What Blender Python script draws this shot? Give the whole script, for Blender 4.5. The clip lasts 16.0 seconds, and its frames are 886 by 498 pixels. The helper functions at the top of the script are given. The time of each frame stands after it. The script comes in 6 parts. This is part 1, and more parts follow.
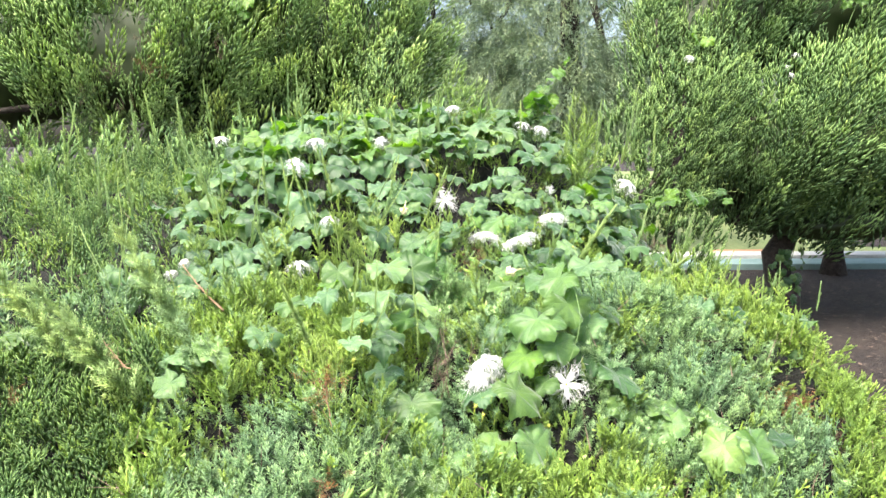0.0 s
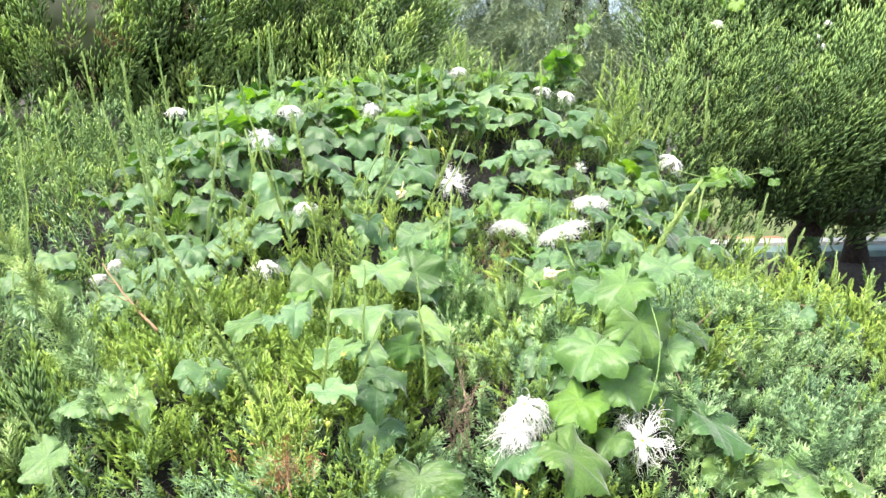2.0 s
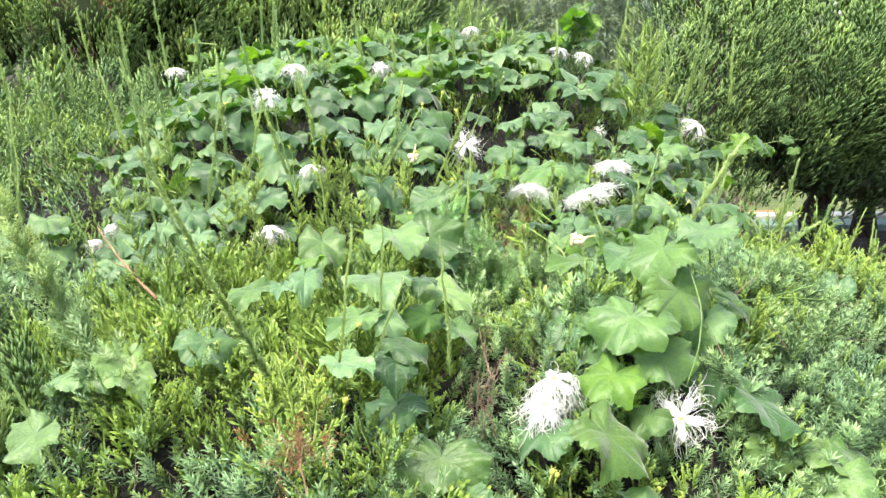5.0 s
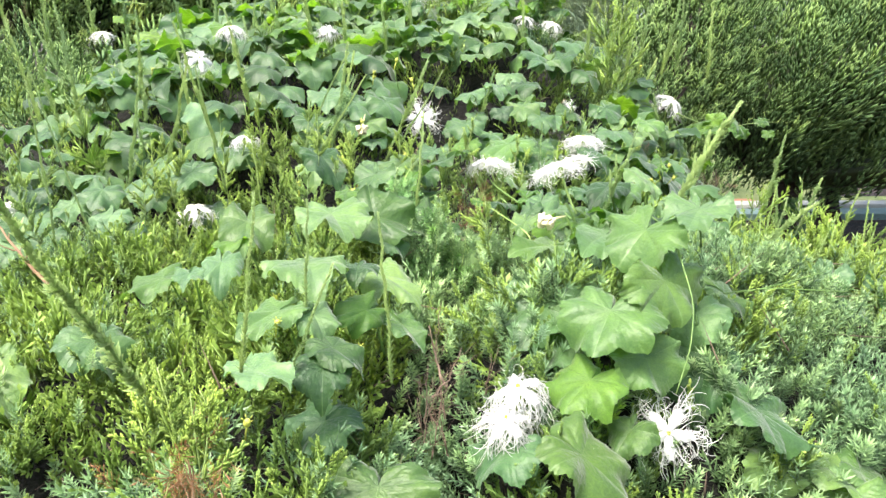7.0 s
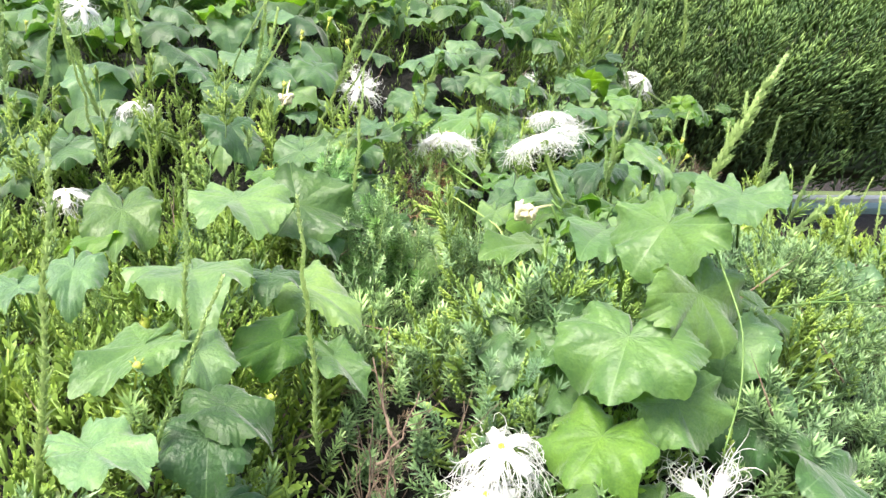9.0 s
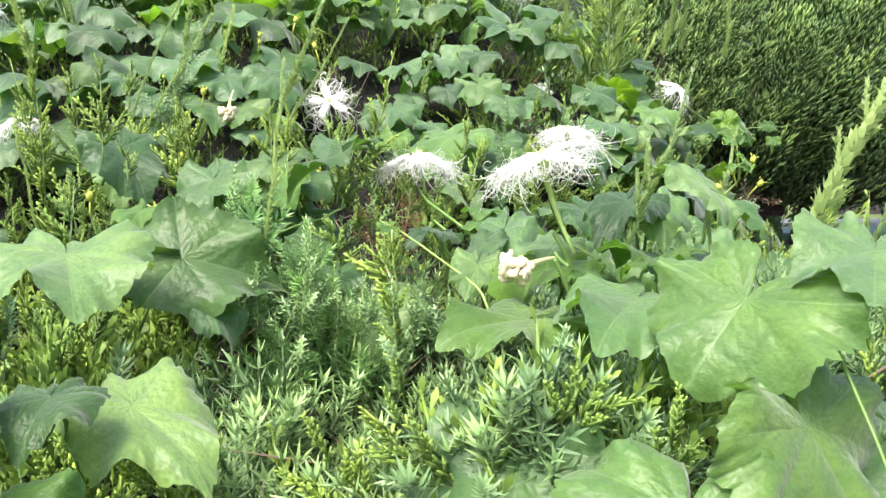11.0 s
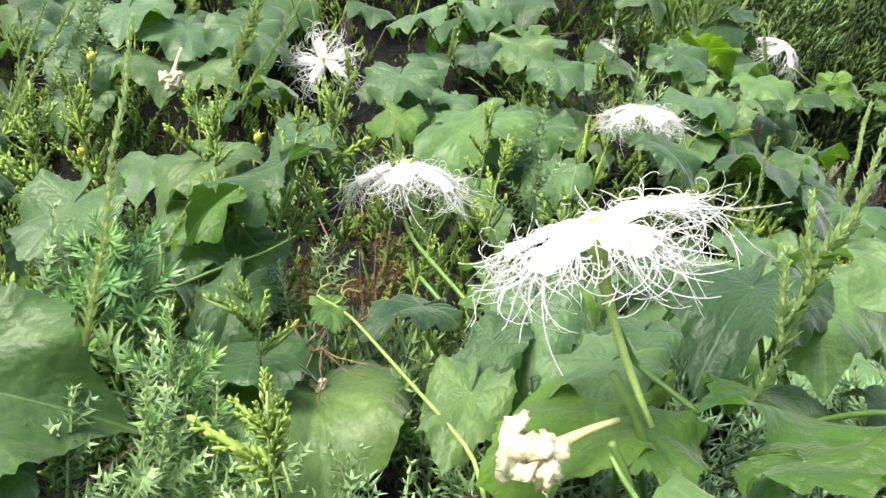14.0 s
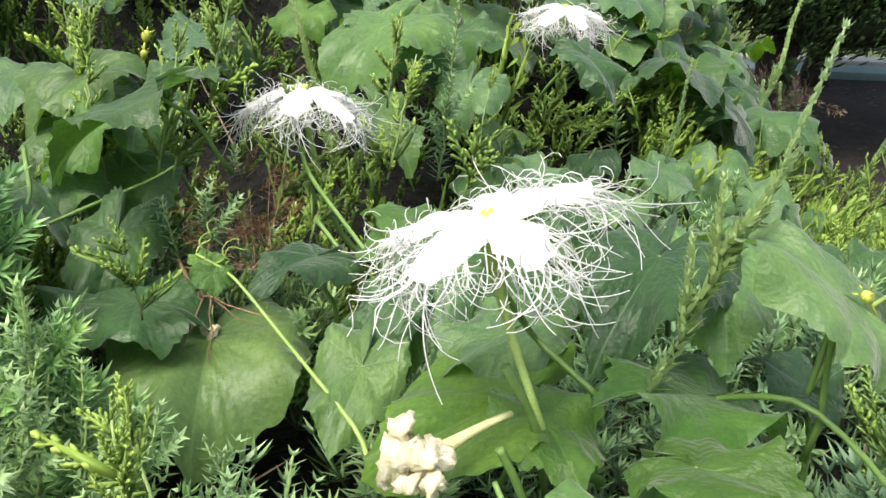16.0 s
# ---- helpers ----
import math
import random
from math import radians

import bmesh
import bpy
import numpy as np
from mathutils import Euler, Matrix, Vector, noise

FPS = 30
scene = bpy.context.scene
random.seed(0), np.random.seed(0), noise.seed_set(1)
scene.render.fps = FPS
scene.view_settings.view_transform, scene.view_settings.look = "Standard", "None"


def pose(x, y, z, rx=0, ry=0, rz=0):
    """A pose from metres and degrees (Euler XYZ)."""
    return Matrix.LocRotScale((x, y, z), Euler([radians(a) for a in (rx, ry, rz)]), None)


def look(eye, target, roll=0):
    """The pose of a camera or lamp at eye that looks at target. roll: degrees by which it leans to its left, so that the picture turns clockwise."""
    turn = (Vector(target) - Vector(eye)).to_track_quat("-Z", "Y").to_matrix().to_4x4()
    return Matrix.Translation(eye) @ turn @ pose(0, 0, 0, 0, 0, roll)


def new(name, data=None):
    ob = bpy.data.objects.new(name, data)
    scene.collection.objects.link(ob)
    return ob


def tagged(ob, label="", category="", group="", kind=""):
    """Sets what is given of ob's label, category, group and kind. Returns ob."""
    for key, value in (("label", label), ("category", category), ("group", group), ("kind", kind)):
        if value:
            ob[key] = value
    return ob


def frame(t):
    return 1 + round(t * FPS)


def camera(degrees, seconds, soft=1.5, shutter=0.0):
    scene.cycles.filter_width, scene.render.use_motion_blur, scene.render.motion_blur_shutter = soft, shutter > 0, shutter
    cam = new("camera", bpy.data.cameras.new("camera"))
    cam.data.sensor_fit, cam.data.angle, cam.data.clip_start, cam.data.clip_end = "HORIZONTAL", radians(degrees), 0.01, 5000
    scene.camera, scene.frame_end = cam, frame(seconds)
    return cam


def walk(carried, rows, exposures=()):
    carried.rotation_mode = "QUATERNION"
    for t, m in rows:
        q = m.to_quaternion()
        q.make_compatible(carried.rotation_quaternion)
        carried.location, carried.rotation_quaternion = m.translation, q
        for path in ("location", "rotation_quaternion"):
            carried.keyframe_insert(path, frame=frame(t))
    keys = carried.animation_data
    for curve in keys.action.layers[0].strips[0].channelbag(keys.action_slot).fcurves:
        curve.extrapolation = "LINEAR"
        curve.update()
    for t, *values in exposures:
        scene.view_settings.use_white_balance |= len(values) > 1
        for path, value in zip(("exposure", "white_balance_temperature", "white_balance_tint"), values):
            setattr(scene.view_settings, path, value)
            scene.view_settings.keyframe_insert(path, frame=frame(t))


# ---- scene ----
cam = camera(58.2, 16.0)
EXPOSURE = 1.82
PATH = [
    (0, (0.074, 0.161, 1.551), (0.044, 2.143, 1.282), -0.4),
    (0.5, (0.092, 0.337, 1.536), (0.083, 2.317, 1.252), -0.4),
    (1, (0.132, 0.508, 1.52), (0.114, 2.491, 1.257), -0.4),
    (1.5, (0.095, 0.641, 1.494), (0.06, 2.621, 1.216), -0.6),
    (2, (0.027, 0.737, 1.485), (0.012, 2.715, 1.189), -0.9),
    (2.5, (0.052, 0.791, 1.474), (0.056, 2.767, 1.16), -1.0),
    (3, (0.047, 0.819, 1.468), (0.012, 2.791, 1.137), -1.0),
    (3.5, (0.029, 0.824, 1.463), (-0.034, 2.794, 1.126), -0.9),
    (5.8, (-0.013, 0.872, 1.44), (0.032, 2.836, 1.066), 0.2),
    (6, (0.007, 0.909, 1.435), (0.066, 2.872, 1.059), 0.4),
    (6.5, (0.045, 0.975, 1.421), (0.11, 2.937, 1.038), 0.3),
    (7, (0.018, 1.039, 1.405), (0.09, 2.999, 1.014), 0.1),
    (7.5, (-0.014, 1.114, 1.369), (0.097, 3.068, 0.956), 0.4),
    (8, (-0.021, 1.153, 1.367), (0.158, 3.097, 0.933), 0.8),
    (8.5, (-0.019, 1.217, 1.356), (0.217, 3.155, 0.921), 1.1),
    (9, (0.015, 1.339, 1.353), (0.25, 3.283, 0.945), 1.2),
    (9.2, (0.028, 1.381, 1.349), (0.262, 3.327, 0.952), 1.3),
    (11.3, (0.122, 1.698, 1.325), (0.272, 3.662, 0.979), 0.5),
    (11.5, (0.125, 1.731, 1.323), (0.265, 3.696, 0.973), 0.6),
    (12, (0.135, 1.768, 1.333), (0.244, 3.735, 0.987), 0.8),
    (12.5, (0.162, 1.812, 1.333), (0.253, 3.782, 0.996), 0.9),
    (13, (0.189, 1.887, 1.34), (0.266, 3.856, 1.003), 1.0),
    (13.5, (0.195, 1.935, 1.349), (0.24, 3.893, 0.944), 1.5),
    (14, (0.184, 1.972, 1.359), (0.201, 3.912, 0.87), 1.5),
    (14.5, (0.176, 2.003, 1.364), (0.197, 3.921, 0.795), 1.9),
    (15, (0.183, 2.021, 1.376), (0.283, 3.893, 0.677), 2.9),
    (15.5, (0.194, 2.021, 1.387), (0.349, 3.865, 0.629), 3.3),
    (16, (0.203, 2.018, 1.394), (0.399, 3.841, 0.597), 3.5),
]
walk(cam, [(t, look(eye, target, roll)) for t, eye, target, roll in PATH], [(0, EXPOSURE), (3.5, EXPOSURE - 0.13), (8.5, EXPOSURE - 0.29), (12.5, EXPOSURE - 0.53), (14, EXPOSURE - 0.70), (15, EXPOSURE - 0.93), (16, EXPOSURE - 1.03)])

# ---- sky and sun: bright overcast ----
world = bpy.data.worlds.new("overcast_sky")
scene.world = world
world.use_nodes = True
wn = world.node_tree.nodes
sky = wn.new("ShaderNodeTexSky")
sky.sky_type = "NISHITA"
sky.sun_disc = False
sky.sun_elevation, sky.sun_rotation = radians(62), radians(226)
sky.air_density, sky.dust_density, sky.ozone_density = 1.0, 6.0, 0.6
wn["Background"].inputs["Strength"].default_value = 0.15
world.node_tree.links.new(sky.outputs["Color"], wn["Background"].inputs["Color"])
sun_data = bpy.data.lights.new("sun", "SUN")
sun_data.energy, sun_data.angle, sun_data.color = 2.2, radians(30), (1.0, 0.97, 0.92)
sun = new("sun", sun_data)
sun.matrix_world = look((-2.5, -0.9, 6.5), (0, 1.5, 0))

# ---- materials ----


def nodes_of(name):
    m = bpy.data.materials.new(name)
    m.use_nodes = True
    return m, m.node_tree.nodes, m.node_tree.links


def ramp(n, stops):
    r = n.new("ShaderNodeValToRGB")
    while len(r.color_ramp.elements) < len(stops):
        r.color_ramp.elements.new(0.5)
    for e, (at, c) in zip(r.color_ramp.elements, stops):
        e.position, e.color = at, (*c, 1)
    return r


def noise_at(n, l, scale, detail=3.0):
    t = n.new("ShaderNodeTexCoord")
    x = n.new("ShaderNodeTexNoise")
    x.inputs["Scale"].default_value, x.inputs["Detail"].default_value = scale, detail
    l.new(t.outputs["Object"], x.inputs["Vector"])
    return x


def mix_rgb(n, l, fac, a, b, mode="MIX"):
    m = n.new("ShaderNodeMix")
    m.data_type, m.blend_type = "RGBA", mode
    for socket, value in ((0, fac), (6, a), (7, b)):
        if hasattr(value, "links"):
            l.new(value, m.inputs[socket])
        else:
            m.inputs[socket].default_value = value if socket == 0 else (*value, 1)
    return m.outputs[2]


def thin(n, l, bsdf, colour, share):
    """Light that passes through a blade: the surface mixed with a translucent one."""
    t = n.new("ShaderNodeBsdfTranslucent")
    l.new(colour, t.inputs["Color"])
    m = n.new("ShaderNodeMixShader")
    m.inputs[0].default_value = share
    l.new(bsdf.outputs[0], m.inputs[1])
    l.new(t.outputs[0], m.inputs[2])
    l.new(m.outputs[0], n["Material Output"].inputs["Surface"])


def needles(name, old, young, tip, rough=0.45, share=0.2):
    """Conifer foliage: u runs from the base of a sprig to its tip, v is chance for each sprig."""
    m, n, l = nodes_of(name)
    b = n["Principled BSDF"]
    uv = n.new("ShaderNodeUVMap")
    sep = n.new("ShaderNodeSeparateXYZ")
    l.new(uv.outputs[0], sep.inputs[0])
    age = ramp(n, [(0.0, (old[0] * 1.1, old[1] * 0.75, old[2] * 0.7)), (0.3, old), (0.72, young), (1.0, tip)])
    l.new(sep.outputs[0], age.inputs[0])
    vary = ramp(n, [(0.0, (0.70, 0.74, 0.72)), (0.5, (1.0, 1.0, 1.0)), (0.95, (1.2, 1.16, 1.0)), (1.0, (1.25, 1.1, 0.86))])
    l.new(sep.outputs[1], vary.inputs[0])
    c = mix_rgb(n, l, 1.0, age.outputs[0], vary.outputs[0], "MULTIPLY")
    big = noise_at(n, l, 4.0)
    patch = ramp(n, [(0.3, (0.72, 0.8, 0.9)), (0.7, (1.2, 1.14, 0.95))])
    l.new(big.outputs[0], patch.inputs[0])
    c = mix_rgb(n, l, 1.0, c, patch.outputs[0], "MULTIPLY")
    l.new(c, b.inputs["Base Color"])
    b.inputs["Roughness"].default_value = rough
    thin(n, l, b, c, share)
    return m


def leaf_paint(name, deep, pale, vein, under, share=0.36):
    """Gourd leaf: u is how near the vein is, v the way from stalk to margin."""
    m, n, l = nodes_of(name)
    b = n["Principled BSDF"]
    uv = n.new("ShaderNodeUVMap")
    sep = n.new("ShaderNodeSeparateXYZ")
    l.new(uv.outputs[0], sep.inputs[0])
    info = n.new("ShaderNodeObjectInfo")
    spread = ramp(n, [(0.0, tuple(0.7 * a for a in deep)), (0.25, deep), (0.6, tuple((a + c) / 2 for a, c in zip(deep, pale))), (0.97, pale), (1.0, under)])
    l.new(info.outputs["Random"], spread.inputs[0])
    blotch = noise_at(n, l, 45.0, 4.0)
    spots = ramp(n, [(0.3, (0.8, 0.84, 0.84)), (0.7, (1.15, 1.12, 1.1))])
    l.new(blotch.outputs[0], spots.inputs[0])
    c = mix_rgb(n, l, 1.0, spread.outputs[0], spots.outputs[0], "MULTIPLY")
    broad = noise_at(n, l, 4.5, 2.0)
    cloud = ramp(n, [(0.3, (0.76, 0.82, 0.88)), (0.7, (1.22, 1.16, 1.02))])
    l.new(broad.outputs[0], cloud.inputs[0])
    c = mix_rgb(n, l, 1.0, c, cloud.outputs[0], "MULTIPLY")
    times = n.new("ShaderNodeMath")
    times.operation = "MULTIPLY"
    times.inputs[1].default_value = 7.31
    l.new(info.outputs["Random"], times.inputs[0])
    rest = n.new("ShaderNodeMath")
    rest.operation = "FRACT"
    l.new(times.outputs[0], rest.inputs[0])
    tint = ramp(n, [(0.0, (0.92, 0.98, 1.12)), (0.45, (1.0, 1.0, 1.0)), (0.75, (1.08, 1.03, 0.88)), (1.0, (1.16, 1.07, 0.72))])
    l.new(rest.outputs[0], tint.inputs[0])
    c = mix_rgb(n, l, 1.0, c, tint.outputs[0], "MULTIPLY")
    line = ramp(n, [(0.0, (0, 0, 0)), (0.955, (0, 0, 0)), (1.0, (0.42, 0.42, 0.42))])
    l.new(sep.outputs[0], line.inputs[0])
    c = mix_rgb(n, l, line.outputs[0], c, vein)
    along = n.new("ShaderNodeMath")
    along.operation = "MULTIPLY_ADD"
    along.inputs[1].default_value = 0.32
    l.new(sep.outputs[0], along.inputs[0])
    l.new(sep.outputs[1], along.inputs[2])
    turn = n.new("ShaderNodeMath")
    turn.operation = "MULTIPLY"
    turn.inputs[1].default_value = 30.0
    l.new(along.outputs[0], turn.inputs[0])
    beat = n.new("ShaderNodeMath")
    beat.operation = "COSINE"
    l.new(turn.outputs[0], beat.inputs[0])
    side_vein = ramp(n, [(0.0, (0, 0, 0)), (0.88, (0, 0, 0)), (1.0, (0.05, 0.05, 0.05))])
    l.new(beat.outputs[0], side_vein.inputs[0])
    c = mix_rgb(n, l, side_vein.outputs[0], c, vein)
    specks = noise_at(n, l, 260.0, 2.0)
    worn = ramp(n, [(0.0, (0, 0, 0)), (0.74, (0, 0, 0)), (0.80, (0.25, 0.25, 0.25))])
    l.new(specks.outputs[0], worn.inputs[0])
    c = mix_rgb(n, l, worn.outputs[0], c, (0.34, 0.36, 0.2))
    l.new(c, b.inputs["Base Color"])
    b.inputs["Roughness"].default_value = 0.42
    b.inputs["Specular IOR Level"].default_value = 0.5
    b.inputs["Sheen Weight"].default_value = 0.45
    b.inputs["Sheen Roughness"].default_value = 0.45
    bump = n.new("ShaderNodeBump")
    bump.inputs["Strength"].default_value, bump.inputs["Distance"].default_value = 0.32, 0.004
    fine = noise_at(n, l, 26.0, 3.0)
    height = n.new("ShaderNodeMath")
    height.operation = "SUBTRACT"
    l.new(fine.outputs[0], height.inputs[0])
    quilt = n.new("ShaderNodeMath")
    quilt.operation = "MULTIPLY"
    quilt.inputs[1].default_value = 0.12
    l.new(beat.outputs[0], quilt.inputs[0])
    l.new(quilt.outputs[0], height.inputs[1])
    l.new(height.outputs[0], bump.inputs["Height"])
    l.new(bump.outputs[0], b.inputs["Normal"])
    lit = mix_rgb(n, l, 1.0, c, (1.3, 1.35, 0.4), "MULTIPLY")
    thin(n, l, b, lit, share)
    return m


def plain(name, a, b2, rough=0.6, scale=40.0, bump_by=0.0, share=0.0, bump_scale=0.0):
    """Two colours by noise at two scales, with relief."""
    m, n, l = nodes_of(name)
    b = n["Principled BSDF"]
    t1, t2 = noise_at(n, l, scale, 5.0), noise_at(n, l, scale / 7, 2.0)
    add = n.new("ShaderNodeMath")
    add.operation = "MULTIPLY_ADD"
    add.inputs[1].default_value = 0.6
    half = n.new("ShaderNodeMath")
    half.operation = "MULTIPLY"
    half.inputs[1].default_value = 0.4
    l.new(t2.outputs[0], half.inputs[0])
    l.new(t1.outputs[0], add.inputs[0])
    l.new(half.outputs[0], add.inputs[2])
    r = ramp(n, [(0.35, a), (0.65, b2)])
    l.new(add.outputs[0], r.inputs[0])
    l.new(r.outputs[0], b.inputs["Base Color"])
    b.inputs["Roughness"].default_value = rough
    if bump_by:
        bump = n.new("ShaderNodeBump")
        bump.inputs["Strength"].default_value, bump.inputs["Distance"].default_value = 0.8, bump_by
        t3 = noise_at(n, l, bump_scale or scale, 4.0)
        l.new(t3.outputs[0], bump.inputs["Height"])
        l.new(bump.outputs[0], b.inputs["Normal"])
    if share:
        thin(n, l, b, r.outputs[0], share)
    return m


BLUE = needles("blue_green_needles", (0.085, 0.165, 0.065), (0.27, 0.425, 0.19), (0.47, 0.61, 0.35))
# Second needle colour, greener than BLUE, for the starry branches
STAR_NEEDLES = needles("green_star_needles", (0.09, 0.21, 0.06), (0.25, 0.46, 0.16), (0.42, 0.62, 0.27))
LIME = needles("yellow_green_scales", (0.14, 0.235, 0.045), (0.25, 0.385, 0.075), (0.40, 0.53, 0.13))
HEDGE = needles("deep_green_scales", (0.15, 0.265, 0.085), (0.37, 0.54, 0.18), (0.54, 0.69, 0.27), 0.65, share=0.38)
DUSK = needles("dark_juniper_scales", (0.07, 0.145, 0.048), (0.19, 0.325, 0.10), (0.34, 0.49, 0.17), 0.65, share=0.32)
# Deep green scales: shade put into crown shells and the low left flank
DARK_SCALES = needles("dark_shade_scales", (0.04, 0.09, 0.02), (0.095, 0.18, 0.04), (0.18, 0.29, 0.07), 0.6)
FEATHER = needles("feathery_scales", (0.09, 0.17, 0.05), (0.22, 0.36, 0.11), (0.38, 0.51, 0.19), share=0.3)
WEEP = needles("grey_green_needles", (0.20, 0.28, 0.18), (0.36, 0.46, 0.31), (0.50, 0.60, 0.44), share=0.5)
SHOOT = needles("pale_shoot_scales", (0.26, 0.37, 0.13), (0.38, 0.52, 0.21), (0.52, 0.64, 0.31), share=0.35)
RUST = needles("dead_rust_needles", (0.16, 0.08, 0.04), (0.30, 0.15, 0.07), (0.40, 0.23, 0.12))
LEAF = leaf_paint("gourd_leaf", (0.045, 0.125, 0.030), (0.14, 0.26, 0.098), (0.21, 0.35, 0.15), (0.125, 0.25, 0.05))
# Paler copy of LEAF: sky glare on the near leaves put into the colour
LIT_LEAF = leaf_paint("lit_gourd_leaf", (0.095, 0.20, 0.042), (0.175, 0.305, 0.105), (0.27, 0.41, 0.18), (0.17, 0.30, 0.055))
YOUNG = leaf_paint("young_gourd_leaf", (0.09, 0.21, 0.03), (0.16, 0.31, 0.045), (0.25, 0.39, 0.10), (0.24, 0.37, 0.05), share=0.5)
STEM = plain("vine_stem", (0.09, 0.18, 0.035), (0.17, 0.28, 0.07), 0.5, 90)
PETAL = plain("white_petal", (0.82, 0.83, 0.79), (0.90, 0.90, 0.88), 0.6, 120, share=0.4)
CREAM = plain("wilted_petal", (0.80, 0.72, 0.40), (0.90, 0.87, 0.68), 0.55, 60, 0.001, share=0.2)
BUD = plain("yellow_bud", (0.38, 0.45, 0.06), (0.58, 0.60, 0.11), 0.5, 120)
BARK = plain("bark", (0.018, 0.014, 0.011), (0.06, 0.047, 0.036), 0.9, 30, 0.02)
TWIG = plain("dead_twig", (0.09, 0.06, 0.04), (0.24, 0.18, 0.13), 0.9, 60)
# near-black, so that the shrubs' gaps carry their shade as colour
GAP_SHADE = plain("gap_shade_sheet", (0.003, 0.004, 0.002), (0.009, 0.009, 0.006), 1.0, 60, 0.03)
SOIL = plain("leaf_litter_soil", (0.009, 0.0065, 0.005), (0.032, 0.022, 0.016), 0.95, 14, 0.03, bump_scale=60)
GRASS = plain("mown_grass", (0.10, 0.15, 0.04), (0.20, 0.23, 0.09), 0.9, 14, 0.02)
COURT = plain("teal_paving", (0.15, 0.24, 0.23), (0.22, 0.31, 0.30), 0.8, 6)
KERB = plain("pale_kerb", (0.42, 0.42, 0.40), (0.55, 0.55, 0.52), 0.8, 20)
CLAY = plain("red_clay", (0.40, 0.16, 0.09), (0.52, 0.24, 0.14), 0.9, 12)

# ---- mesh helpers ----
rng = np.random.default_rng(7)


def mesh_of(name, v, f, uv=None, smooth=False):
    """A mesh from arrays of corners, triangles and a (u, v) for each corner."""
    v, f = np.asarray(v, np.float32), np.asarray(f, np.int32)
    me = bpy.data.meshes.new(name)
    me.vertices.add(len(v))
    me.vertices.foreach_set("co", v.ravel())
    me.loops.add(f.size)
    me.loops.foreach_set("vertex_index", f.ravel())
    me.polygons.add(len(f))
    me.polygons.foreach_set("loop_start", np.arange(0, f.size, 3, dtype=np.int32))
    if smooth:
        me.polygons.foreach_set("use_smooth", np.ones(len(f), bool))
    if uv is not None:
        layer = me.uv_layers.new(name="UVMap")
        layer.data.foreach_set("uv", np.asarray(uv, np.float32)[f.ravel()].ravel())
    me.update(calc_edges=True)
    return me


def part_of(name, me, material, parent, label="", kind="", m=None):
    ob = new(name, me)
    if material and not me.materials:
        me.materials.append(material)
    ob.parent = parent
    if m is not None:
        ob.matrix_basis = m
    return tagged(ob, label, kind=kind)


def thing(name, label, category, group="", kind="", at=(0, 0, 0)):
    ob = tagged(new(name), label, category, group, kind)
    ob.location = at
    ob.empty_display_size = 0.05
    return ob


class Pile:
    """Gathers pieces of geometry into one set of arrays."""

    def __init__(self):
        self.v, self.f, self.uv, self.n = [], [], [], 0

    def add(self, v, f, uv=None):
        v = np.asarray(v, float).reshape(-1, 3)
        self.v.append(v)
        self.f.append(np.asarray(f, int).reshape(-1, 3) + self.n)
        self.uv.append(np.zeros((len(v), 2)) if uv is None else np.asarray(uv, float))
        self.n += len(v)
        return self

    def arrays(self):
        return np.concatenate(self.v), np.concatenate(self.f), np.concatenate(self.uv)

    def mesh(self, name, smooth=False):
        return mesh_of(name, *self.arrays(), smooth)


def unit(a):
    a = np.asarray(a, float)
    return a / np.maximum(np.linalg.norm(a, axis=-1, keepdims=True), 1e-9)


def frame_of(d, spin=0.0):
    """Bases whose third axis is d: arrays of 3 x 3."""
    d = unit(np.atleast_2d(d))
    ref = np.where(np.abs(d[:, 2:3]) > 0.9, [[1.0, 0, 0]], [[0, 0, 1.0]])
    a = unit(np.cross(ref, d))
    b = np.cross(d, a)
    c, s = np.cos(spin), np.sin(spin)
    c, s = np.reshape(c, (-1, 1)), np.reshape(s, (-1, 1))
    return np.stack([a * c + b * s, b * c - a * s, d], -1)


def tube(pts, radii, sides=5, close=True):
    """A tapering tube along points."""
    pts = np.asarray(pts, float)
    k = len(pts)
    radii = np.broadcast_to(radii, k)
    d = unit(np.gradient(pts, axis=0))
    fr = frame_of(d)
    a = np.arange(sides) * 2 * np.pi / sides
    ring = np.stack([np.cos(a), np.sin(a), 0 * a], -1)
    v = pts[:, None] + np.einsum("kij,sj->ksi", fr, ring) * radii[:, None, None]
    f = []
    for i in range(k - 1):
        for s in range(sides):
            p, q = i * sides + s, i * sides + (s + 1) % sides
            f += [(p, q, q + sides), (p, q + sides, p + sides)]
    v = v.reshape(-1, 3)
    if close:
        v = np.concatenate([v, pts[:1], pts[-1:]])
        n = k * sides
        for s in range(sides):
            f += [(n, (s + 1) % sides, s), (n + 1, n - sides + s, n - sides + (s + 1) % sides)]
    u = np.repeat(np.linspace(0, 1, k), sides)
    if close:
        u = np.r_[u, 0, 1]
    return v, f, np.stack([u, np.full(len(v), 0.5)], -1)


def curve(a, b, sag=0.0, n=8, wob=0.0, r=None):
    """Points from a to b, bowed downward by sag (upward: minus)."""
    r = r or rng
    s = np.linspace(0, 1, n)[:, None]
    p = np.asarray(a) * (1 - s) + np.asarray(b) * s
    p[:, 2] -= 4 * sag * (s * (1 - s))[:, 0]
    if wob:
        p[1:-1] += r.normal(0, wob, (n - 2, 3))
    return p


